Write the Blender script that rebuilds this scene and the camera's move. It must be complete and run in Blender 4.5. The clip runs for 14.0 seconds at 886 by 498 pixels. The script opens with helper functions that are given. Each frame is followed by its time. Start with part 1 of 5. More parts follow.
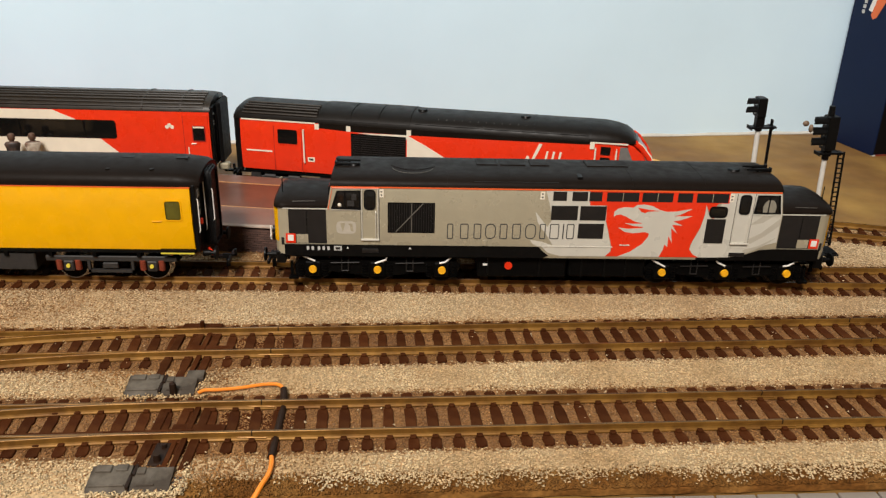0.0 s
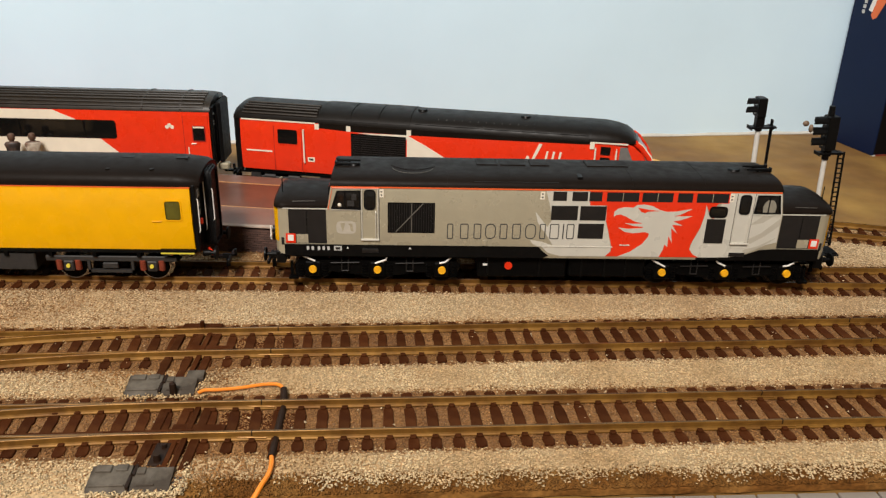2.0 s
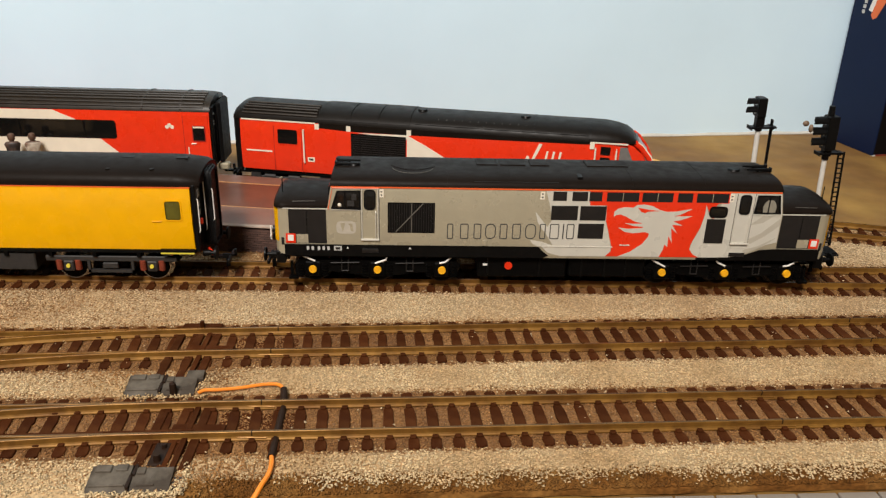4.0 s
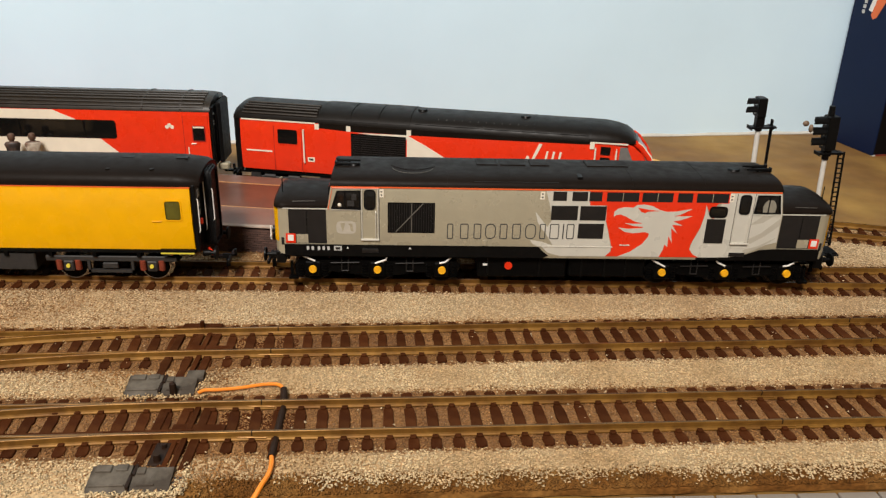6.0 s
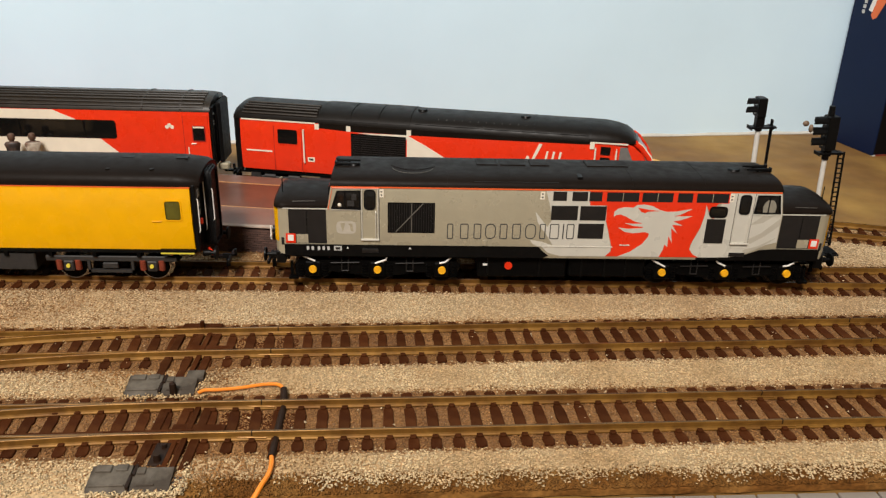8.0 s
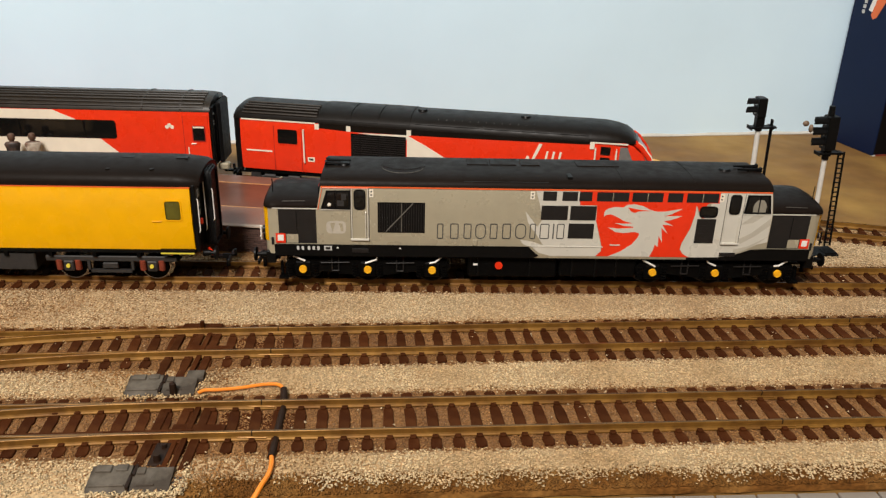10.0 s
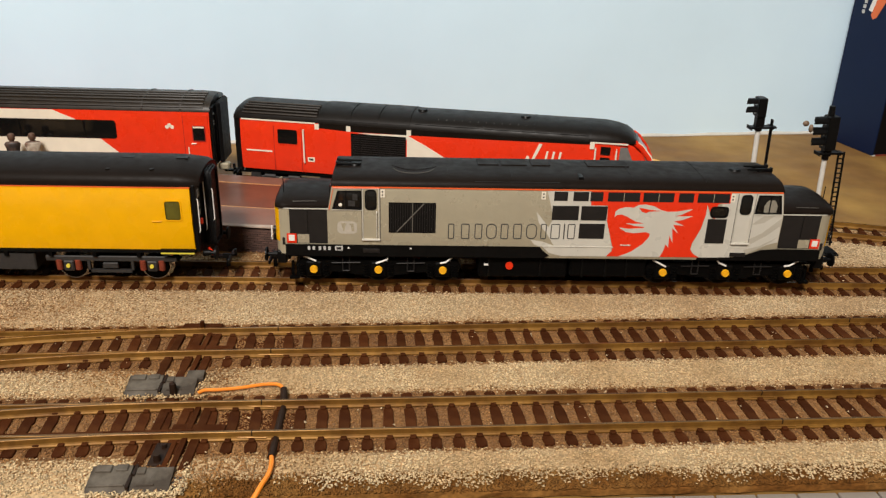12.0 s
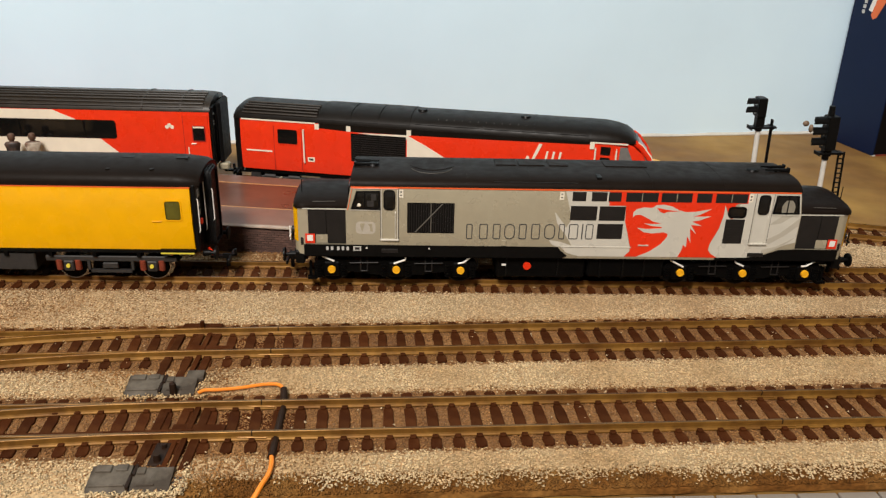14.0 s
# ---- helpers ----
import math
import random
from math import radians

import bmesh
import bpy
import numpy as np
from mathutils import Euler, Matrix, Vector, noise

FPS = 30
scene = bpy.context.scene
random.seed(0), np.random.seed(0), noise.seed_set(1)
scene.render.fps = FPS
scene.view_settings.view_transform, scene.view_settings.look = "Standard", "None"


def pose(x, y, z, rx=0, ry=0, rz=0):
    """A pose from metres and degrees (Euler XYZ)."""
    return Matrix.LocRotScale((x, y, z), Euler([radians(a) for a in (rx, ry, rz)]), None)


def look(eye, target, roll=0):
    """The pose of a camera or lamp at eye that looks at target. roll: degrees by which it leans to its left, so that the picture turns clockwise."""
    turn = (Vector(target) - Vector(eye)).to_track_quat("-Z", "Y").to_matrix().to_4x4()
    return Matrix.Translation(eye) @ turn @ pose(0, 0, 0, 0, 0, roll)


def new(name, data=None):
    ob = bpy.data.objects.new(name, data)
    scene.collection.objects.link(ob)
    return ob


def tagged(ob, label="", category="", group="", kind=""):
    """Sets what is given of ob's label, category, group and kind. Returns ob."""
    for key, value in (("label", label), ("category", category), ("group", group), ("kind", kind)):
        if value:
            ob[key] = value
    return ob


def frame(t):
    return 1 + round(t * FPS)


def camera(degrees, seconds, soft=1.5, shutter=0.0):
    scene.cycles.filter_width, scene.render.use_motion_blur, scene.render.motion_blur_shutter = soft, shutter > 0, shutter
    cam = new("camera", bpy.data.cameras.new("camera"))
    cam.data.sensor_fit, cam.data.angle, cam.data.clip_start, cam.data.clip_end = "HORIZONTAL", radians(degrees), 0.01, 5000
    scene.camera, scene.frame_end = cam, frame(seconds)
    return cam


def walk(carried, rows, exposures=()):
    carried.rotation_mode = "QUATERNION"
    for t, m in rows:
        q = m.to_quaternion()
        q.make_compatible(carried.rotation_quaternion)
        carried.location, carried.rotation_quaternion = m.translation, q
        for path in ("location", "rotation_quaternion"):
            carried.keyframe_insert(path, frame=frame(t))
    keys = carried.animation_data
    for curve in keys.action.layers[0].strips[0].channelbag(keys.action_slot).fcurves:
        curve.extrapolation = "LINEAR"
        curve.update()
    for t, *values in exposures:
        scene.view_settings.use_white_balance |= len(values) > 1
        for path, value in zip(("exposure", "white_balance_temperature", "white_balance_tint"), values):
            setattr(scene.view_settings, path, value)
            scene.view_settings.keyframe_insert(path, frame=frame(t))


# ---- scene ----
# A model railway in 00 scale. Lengths in the helpers below are in millimetres.
MM = 0.001

# camera
cam = camera(58.63, 14.0, soft=1.3)
EYE = (-0.05944, -0.32007, 0.14955)
AIM = (-0.04415, 0.04766, -0.00710)
walk(cam, [(0.0, look(EYE, AIM, 1.567)), (14.0, look(EYE, AIM, 1.567))])

# light: a warm ceiling lamp over the layout and the unseen dark room round it
world = bpy.data.worlds.new("room_air")
scene.world = world
world.use_nodes = True
world.node_tree.nodes["Background"].inputs[0].default_value = (0.55, 0.62, 0.70, 1)
world.node_tree.nodes["Background"].inputs[1].default_value = 0.15
lamp = bpy.data.lights.new("ceiling_lamp_light", "AREA")
lamp.shape, lamp.size, lamp.energy = "DISK", 0.30, 31.0
lamp.color = (1.0, 0.938, 0.87)
lamp_ob = new("ceiling_lamp_light", lamp)
lamp_ob.matrix_world = look((-0.36, -0.95, 1.15), (0.0, 0.0, 0.0))
scene.view_settings.exposure = 0.0


# ---- materials ----
def mat(name, color, rough=0.5, metal=0.0, vary=0.0, scale=300.0, bump=0.0, bump_scale=1500.0, second=None, amount=0.5,
        coat=0.0, per="", spec=0.5, big=60.0):
    """A procedural surface: a base colour, mixed with a second one in noise patches, grain at two scales and fine relief."""
    m = bpy.data.materials.new(name)
    m.use_nodes = True
    nt = m.node_tree
    b = nt.nodes["Principled BSDF"]
    b.inputs["Roughness"].default_value = rough
    b.inputs["Metallic"].default_value = metal
    b.inputs["Specular IOR Level"].default_value = spec
    b.inputs["Coat Weight"].default_value = coat
    co = nt.nodes.new("ShaderNodeTexCoord")

    def noise_tex(s, detail=4.0):
        n = nt.nodes.new("ShaderNodeTexNoise")
        n.inputs["Scale"].default_value = s
        n.inputs["Detail"].default_value = detail
        nt.links.new(co.outputs["Object"], n.inputs["Vector"])
        return n

    def ramp(src, lo, hi, a=0.0, z=1.0):
        r = nt.nodes.new("ShaderNodeMapRange")
        r.inputs["From Min"].default_value, r.inputs["From Max"].default_value = lo, hi
        r.inputs["To Min"].default_value, r.inputs["To Max"].default_value = a, z
        nt.links.new(src, r.inputs["Value"])
        return r.outputs[0]

    def mix(fac, a, c):
        x = nt.nodes.new("ShaderNodeMix")
        x.data_type = "RGBA"
        nt.links.new(fac, x.inputs[0])
        for sock, v in ((x.inputs[6], a), (x.inputs[7], c)):
            if isinstance(v, tuple):
                sock.default_value = (*v, 1)
            else:
                nt.links.new(v, sock)
        return x.outputs[2]

    out = None
    if second:
        out = mix(ramp(noise_tex(big).outputs[0], 0.5 - 0.28 * amount, 0.78 - 0.3 * amount), color, second)
    if vary:
        hsv = nt.nodes.new("ShaderNodeHueSaturation")
        if per == "island":
            src = nt.nodes.new("ShaderNodeNewGeometry").outputs["Random Per Island"]
            lo, hi = 0.0, 1.0
        elif per == "object":
            src = nt.nodes.new("ShaderNodeObjectInfo").outputs["Random"]
            lo, hi = 0.0, 1.0
        else:
            src = noise_tex(scale).outputs[0]
            lo, hi = 0.3, 0.7
        nt.links.new(ramp(src, lo, hi, 1 - vary, 1 + vary), hsv.inputs["Value"])
        if out:
            nt.links.new(out, hsv.inputs["Color"])
        else:
            hsv.inputs["Color"].default_value = (*color, 1)
        out = hsv.outputs[0]
    if out:
        nt.links.new(out, b.inputs["Base Color"])
    else:
        b.inputs["Base Color"].default_value = (*color, 1)
    nt.links.new(ramp(noise_tex(scale * 0.7).outputs[0], 0.3, 0.7, max(rough - 0.08, 0.02), min(rough + 0.08, 1)), b.inputs["Roughness"])
    if bump:
        bp = nt.nodes.new("ShaderNodeBump")
        bp.inputs["Strength"].default_value = bump
        bp.inputs["Distance"].default_value = 0.0003
        nt.links.new(noise_tex(bump_scale).outputs[0], bp.inputs["Height"])
        nt.links.new(bp.outputs[0], b.inputs["Normal"])
    return m


M_WALL = mat("pale_blue_painted_wall", (0.665, 0.86, 0.99), 0.75, vary=0.04, scale=9, bump=0.15, bump_scale=180)
M_BOARD = mat("brown_painted_board", (0.34, 0.19, 0.042), 0.7, vary=0.12, scale=60, bump=0.25, bump_scale=400, second=(0.20, 0.095, 0.02), amount=0.7, big=14)
M_STONE = mat("ballast_grain", (0.62, 0.46, 0.26), 0.85, vary=0.36, per="island", second=(0.46, 0.295, 0.135), amount=0.4, big=26)
M_STONEPALE = mat("pale_ballast_grain", (0.66, 0.505, 0.305), 0.85, vary=0.36, per="island", second=(0.51, 0.345, 0.185), amount=0.35, big=22)
M_STONEBROWN = mat("weathered_and_shade_grain", (0.31, 0.15, 0.046), 0.85, vary=0.32, per="island", second=(0.19, 0.08, 0.02), amount=0.45, big=40)
M_BED = mat("ballast_bed", (0.47, 0.315, 0.16), 0.9, vary=0.3, scale=900, bump=0.8, bump_scale=1100, second=(0.37, 0.225, 0.10), amount=0.4, big=40)
M_BEDBROWN = mat("glued_brown_bed", (0.235, 0.11, 0.034), 0.85, vary=0.3, scale=700, bump=0.8, bump_scale=900, second=(0.14, 0.058, 0.015), amount=0.5, big=45)
M_EARTH = mat("brown_earth_scatter", (0.15, 0.060, 0.013), 0.95, spec=0.1, vary=0.35, scale=600, bump=0.9, bump_scale=900, second=(0.24, 0.115, 0.03), amount=0.35, big=70)
M_SLEEPER = mat("brown_plastic_sleeper", (0.046, 0.0125, 0.0032), 0.7, spec=0.04, vary=0.22, per="object", bump=0.4, bump_scale=1600, second=(0.07, 0.023, 0.007), amount=0.25, big=160)
M_RAIL = mat("weathered_nickel_rail", (0.27, 0.132, 0.025), 0.42, 0.35, spec=0.4, vary=0.16, scale=400, bump=0.1, bump_scale=900, second=(0.155, 0.066, 0.013), amount=0.45, big=60)
# Darker than the rail's sides: the dim room's reflection is put into the colour.
M_RAILTOP = mat("worn_rail_top_reflection", (0.20, 0.105, 0.036), 0.3, 0.75, vary=0.15, scale=300, second=(0.11, 0.05, 0.016), amount=0.55, big=40)
M_TIE = mat("black_brown_plastic", (0.020, 0.0095, 0.005), 0.6, spec=0.15, vary=0.2, scale=500)
M_TILE = mat("grey_floor_tile", (0.22, 0.185, 0.15), 0.5, vary=0.06, scale=120, bump=0.1)
M_GROUT = mat("dark_joint", (0.12, 0.08, 0.06), 0.9)
M_ROOM = mat("unseen_room_shell", (0.26, 0.23, 0.20), 0.8, vary=0.05, scale=5)
M_BLACK = mat("satin_black_plastic", (0.0035, 0.0032, 0.003), 0.42, spec=0.14, vary=0.2, scale=700, bump=0.1, bump_scale=2500)
M_UNDER = mat("black_underframe", (0.0022, 0.002, 0.0019), 0.5, spec=0.07, vary=0.3, scale=900, bump=0.15, bump_scale=2200)
M_ROOF = mat("dark_grey_roof_paint", (0.0088, 0.0056, 0.0038), 0.44, spec=0.06, vary=0.1, scale=350, bump=0.05, bump_scale=2600, second=(0.0105, 0.0068, 0.0048), amount=0.5, big=45)
M_GREY = mat("silver_grey_paint", (0.385, 0.335, 0.235), 0.3, 0.15, vary=0.03, scale=200, bump=0.03, bump_scale=2600)
M_LIGHTGREY = mat("pale_silver_paint", (0.59, 0.555, 0.475), 0.32, 0.1, vary=0.03, scale=200)
M_FEATHER = mat("mid_silver_paint", (0.475, 0.435, 0.355), 0.32, 0.1, vary=0.03, scale=200)
M_DKGREY = mat("charcoal_panel_paint", (0.017, 0.0145, 0.013), 0.4, spec=0.2, vary=0.1, scale=300)
M_RED = mat("bright_red_paint", (0.74, 0.034, 0.008), 0.3, spec=0.35, vary=0.05, scale=200, bump=0.03, bump_scale=2000)
M_ORANGE_LINE = mat("orange_red_lining", (0.78, 0.11, 0.02), 0.35, vary=0.04)
M_YELLOW = mat("warm_yellow_paint", (0.82, 0.405, 0.001), 0.28, spec=0.35, vary=0.035, scale=150, bump=0.03, bump_scale=1800, coat=0.15)
M_AXLE = mat("yellow_axlebox", (0.84, 0.40, 0.01), 0.45, vary=0.1, scale=900)
M_CREAM = mat("cream_paint", (0.78, 0.70, 0.565), 0.35, vary=0.04, scale=200)
M_WHITE = mat("white_paint", (0.78, 0.74, 0.68), 0.4, vary=0.05, scale=400)
M_GLASS = mat("dark_window_glazing", (0.006, 0.0055, 0.005), 0.1, vary=0.1, scale=300, spec=0.4)
M_STEEL = mat("bright_wheel_steel", (0.50, 0.48, 0.45), 0.28, 0.95, vary=0.1, scale=800)
M_PLAT = mat("red_brown_platform", (0.105, 0.038, 0.02), 0.34, vary=0.06, scale=80, bump=0.08, second=(0.14, 0.055, 0.03), amount=0.5, big=30)
M_PLATGREY = mat("grey_pink_platform_edge", (0.19, 0.10, 0.068), 0.4, vary=0.06, scale=120)
M_PLATLINE = mat("ochre_platform_line", (0.50, 0.26, 0.10), 0.5, vary=0.08, scale=200)
M_BRICK = mat("dull_brown_brick", (0.085, 0.043, 0.032), 0.8, vary=0.3, per="object", bump=0.4, bump_scale=1800)
M_MORTAR = mat("brick_mortar", (0.10, 0.065, 0.05), 0.9, vary=0.15, scale=500)
M_MOTOR = mat("slate_grey_plastic", (0.125, 0.104, 0.08), 0.6, spec=0.1, vary=0.2, scale=250, bump=0.3, bump_scale=1300, second=(0.05, 0.038, 0.028), amount=0.55, big=150)
M_WIRE = mat("orange_wire_sheath", (0.80, 0.23, 0.015), 0.45, vary=0.06, scale=300)
M_NAVY = mat("navy_printed_card", (0.003, 0.0095, 0.038), 0.45, spec=0.15, vary=0.06, scale=20, bump=0.05, bump_scale=400)
M_CARD = mat("raw_card_edge", (0.60, 0.58, 0.52), 0.8, vary=0.06, scale=200)
M_DARKCARD = mat("black_card_with_shade", (0.004, 0.0035, 0.004), 0.5, spec=0.1, vary=0.1, scale=30)
M_ORANGE = mat("orange_print", (0.70, 0.14, 0.03), 0.45, vary=0.05)
M_FADED = mat("rubbed_silver_paint", (0.47, 0.42, 0.345), 0.36, 0.1, vary=0.06, scale=500)
M_TEXT = mat("charcoal_lettering", (0.05, 0.048, 0.045), 0.45)
M_PALETEXT = mat("pale_lettering", (0.50, 0.49, 0.46), 0.5)
M_GANGWAY = mat("black_rubber_bellows", (0.006, 0.0055, 0.0055), 0.6, spec=0.15, vary=0.2, scale=600, bump=0.3, bump_scale=1500)
M_BUFF = mat("spring_red_primer", (0.20, 0.034, 0.014), 0.55, vary=0.15, scale=500)


# ---- mesh helpers (millimetres) ----
def part(name, bm, material, parent=None, label="", smooth=False):
    """Links a bmesh, built in millimetres, as one mesh object."""
    bmesh.ops.recalc_face_normals(bm, faces=bm.faces)
    bmesh.ops.scale(bm, vec=(MM, MM, MM), verts=bm.verts)
    me = bpy.data.meshes.new(name)
    for f in bm.faces:
        f.smooth = smooth
    bm.to_mesh(me)
    bm.free()
    me.materials.append(material)
    ob = new(name, me)
    if smooth:
        me.set_sharp_from_angle(angle=radians(38))
    while parent and parent.parent and parent.parent.parent:
        parent = parent.parent
    if parent:
        ob.parent = parent
    if label:
        ob["label"] = label
    return ob


def thing(name, x, y, z, rz=0.0, label="", category="", group="", kind=""):
    ob = new(name)
    ob.empty_display_size = 0.005
    ob.matrix_basis = pose(x * MM, y * MM, z * MM, 0, 0, rz)
    return tagged(ob, label, category, group, kind)


def B():
    return bmesh.new()


def box(bm, x0, x1, y0, y1, z0, z1, bevel=0.0):
    vs = [bm.verts.new((x, y, z)) for z in (z0, z1) for y in (y0, y1) for x in (x0, x1)]
    faces = [bm.faces.new([vs[i] for i in q]) for q in ((0, 1, 3, 2), (4, 6, 7, 5), (0, 4, 5, 1), (1, 5, 7, 3), (3, 7, 6, 2), (2, 6, 4, 0))]
    if bevel:
        edges = list({e for f in faces for e in f.edges})
        bmesh.ops.bevel(bm, geom=edges, offset=bevel, segments=1, affect="EDGES", profile=0.5)
    return bm


def cyl(bm, a, b, r, n=12, r2=None):
    """A closed round bar from a to b."""
    a, b = Vector(a), Vector(b)
    q = (b - a).to_track_quat("Z", "Y")
    rings = []
    for c, rr in ((a, r), (b, r if r2 is None else r2)):
        rings.append([bm.verts.new(c + q @ Vector((rr * math.cos(t), rr * math.sin(t), 0))) for t in (2 * math.pi * i / n for i in range(n))])
    for i in range(n):
        bm.faces.new((rings[0][i], rings[0][(i + 1) % n], rings[1][(i + 1) % n], rings[1][i]))
    bm.faces.new(rings[0][::-1])
    bm.faces.new(rings[1])
    return bm


def tube(bm, pts, r, n=8):
    """A round wire along a line of points."""
    pts = [Vector(p) for p in pts]
    rings = []
    for i, c in enumerate(pts):
        d = (pts[min(i + 1, len(pts) - 1)] - pts[max(i - 1, 0)]).normalized()
        u = d.cross(Vector((0, 0, 1)))
        u = u.normalized() if u.length > 0.05 else Vector((1, 0, 0))
        v = d.cross(u)
        rings.append([bm.verts.new(c + r * (math.cos(t) * u + math.sin(t) * v)) for t in (2 * math.pi * k / n for k in range(n))])
    for a, b in zip(rings, rings[1:]):
        for k in range(n):
            bm.faces.new((a[k], a[(k + 1) % n], b[(k + 1) % n], b[k]))
    bm.faces.new(rings[0][::-1])
    bm.faces.new(rings[-1])
    return bm


def loft(bm, sections):
    """A closed skin over sections, each a ring of as many points."""
    rings = [[bm.verts.new(p) for p in s] for s in sections]
    n = len(rings[0])
    for a, b in zip(rings, rings[1:]):
        for k in range(n):
            bm.faces.new((a[k], a[(k + 1) % n], b[(k + 1) % n], b[k]))
    bm.faces.new(rings[0][::-1])
    bm.faces.new(rings[-1])
    return bm


def plate(bm, pts, y0, y1):
    """A flat plate with an outline of (x, z) points, from y0 (front) to y1."""
    a = [bm.verts.new((x, y0, z)) for x, z in pts]
    b = [bm.verts.new((x, y1, z)) for x, z in pts]
    n = len(pts)
    bm.faces.new(a)
    bm.faces.new(b[::-1])
    for k in range(n):
        bm.faces.new((a[k], b[k], b[(k + 1) % n], a[(k + 1) % n]))
    return bm


def rect(x0, x1, z0, z1, r=0.0, n=3):
    """A rectangle's outline with rounded corners."""
    if not r:
        return [(x0, z0), (x1, z0), (x1, z1), (x0, z1)]
    pts = []
    for cx, cz, s in ((x1 - r, z0 + r, -90), (x1 - r, z1 - r, 0), (x0 + r, z1 - r, 90), (x0 + r, z0 + r, 180)):
        pts += [(cx + r * math.cos(radians(s + 90 * k / n)), cz + r * math.sin(radians(s + 90 * k / n))) for k in range(n + 1)]
    return pts


def frame_plate(bm, x0, x1, z0, z1, w, y0, y1, r=0.8):
    """A window surround: a ring of width w."""
    o, i = rect(x0 - w, x1 + w, z0 - w, z1 + w, r + w), rect(x0, x1, z0, z1, r)
    ring = [[bm.verts.new((x, y, z)) for x, z in pts] for pts, y in ((o, y1), (o, y0), (i, y0), (i, y1))]
    n = len(o)
    for a, b in zip(ring, ring[1:]):
        for k in range(n):
            bm.faces.new((a[k], a[(k + 1) % n], b[(k + 1) % n], b[k]))
    return bm


# ---- the layout's ground ----
SLEEPER_PITCH, SLEEPER_SKEW = 7.03, 2.2
T2_ANGLE, T3_ANGLE = 0.0477, 0.0401
T2_Y, T3_Y = -55.6, -105.7


def hst_y(x):
    """The centre line of the platform track at the back."""
    if x < -170:
        return 127.0 + 0.02 * (-170 - x)
    if x < -110:
        return 127.0 - 0.0016 * (x + 170) ** 2
    return 121.2 - 0.192 * (x + 110) - 0.00018 * max(x + 110, 0) ** 1.9


def line_y(k, x):
    return (0.0, T2_Y + math.tan(T2_ANGLE) * x, T3_Y + math.tan(T3_ANGLE) * x, hst_y(x))[k]


# brown baseboard: one sheet
bm = B()
loft(bm, [[(x, y, z) for y, z in ((-140.2 + 0.031 * x, -20), (-140.2 + 0.031 * x, -1.6), (360, -1.6), (360, -20))] for x in (-900, 900)])
board = tagged(part("ground", bm, M_BOARD), "brown painted flat baseboard of a model railway", "baseboard", kind="structure")


# ---- ballast: real grains ----
def grains(name, count, place, size, material, label, category, seed):
    """Loose grains, each a small uneven lump of eight faces, in one mesh."""
    rng = np.random.default_rng(seed)
    xy = place(rng, count)
    n = len(xy)
    base = np.array([(1.35, 0, 0), (-1.35, 0, 0), (0, 0.8, 0), (0, -0.8, 0), (0, 0, 1), (0, 0, -1)], float)
    s = size * rng.uniform(0.6, 1.3, (n, 1, 1))
    v = base[None] * rng.uniform(0.55, 1.3, (n, 6, 1)) + rng.normal(0, 0.16, (n, 6, 3))
    a = rng.uniform(0, 6.28, n)
    c, d = np.cos(a), np.sin(a)
    t = rng.uniform(-0.8, 0.8, n)
    ct, st = np.cos(t), np.sin(t)
    x, y, z = v[..., 0], v[..., 1], v[..., 2]
    y, z = y * ct[:, None] - z * st[:, None], y * st[:, None] + z * ct[:, None]
    x, y = x * c[:, None] - y * d[:, None], x * d[:, None] + y * c[:, None]
    v = np.stack([x, y, z * 0.6], 2) * s
    v += np.concatenate([xy, np.zeros((n, 3 - xy.shape[1]))], 1)[:, None, :]
    tri = np.array([(0, 2, 4), (2, 1, 4), (1, 3, 4), (3, 0, 4), (2, 0, 5), (1, 2, 5), (3, 1, 5), (0, 3, 5)])
    faces = (tri[None] + 6 * np.arange(n)[:, None, None]).reshape(-1, 3)
    me = bpy.data.meshes.new(name)
    me.vertices.add(n * 6)
    me.vertices.foreach_set("co", (v.reshape(-1) * MM).astype(np.float32))
    me.loops.add(len(faces) * 3)
    me.loops.foreach_set("vertex_index", faces.reshape(-1).astype(np.int32))
    me.polygons.add(len(faces))
    me.polygons.foreach_set("loop_start", (np.arange(len(faces)) * 3).astype(np.int32))
    me.update(calc_edges=True)
    me.materials.append(material)
    return tagged(new(name, me), label, category, kind="stuff")


def near_edge(x):
    """Where the ballast gives way to bare earth along the board's front."""
    if x < -122:
        return -144.0 + 0.6 * math.sin(x)
    return -136.2 + 0.027 * x + 1.4 * math.sin(x * 0.05 + 1) + 1.3 * math.sin(x * 0.17) + 1.0 * math.sin(x * 0.41 + 2) + 0.6 * math.sin(x * 0.93)


FIRST_SLEEPER = (-135.9, -98.1, -94.2, -300.0)


def ballast_top(y, x):
    """The ballast fills the gaps between the sleepers and rises a little between the tracks."""
    d = min(abs(y - line_y(k, x)) for k in range(4))
    if d < 7.0:
        return -0.72
    return -0.58 if d < 14.8 else -0.58 + min((d - 14.8) * 0.17, 0.62)


def on_sleeper(x, y, spare):
    """Whether a grain would lie on a sleeper's top."""
    for k in range(4):
        g = (0.0, math.tan(T2_ANGLE), math.tan(T3_ANGLE), -0.19)[k]
        d = y - line_y(k, x)
        if abs(d) < 15.3:
            u = (x + 0.5 + d * (g + math.tan(radians(SLEEPER_SKEW))) - FIRST_SLEEPER[k]) / SLEEPER_PITCH
            near_rail = abs(abs(d) - 8.25) < 2.0
            return abs(u - round(u)) * SLEEPER_PITCH < (1.05 if near_rail else 1.8) + spare
    return False


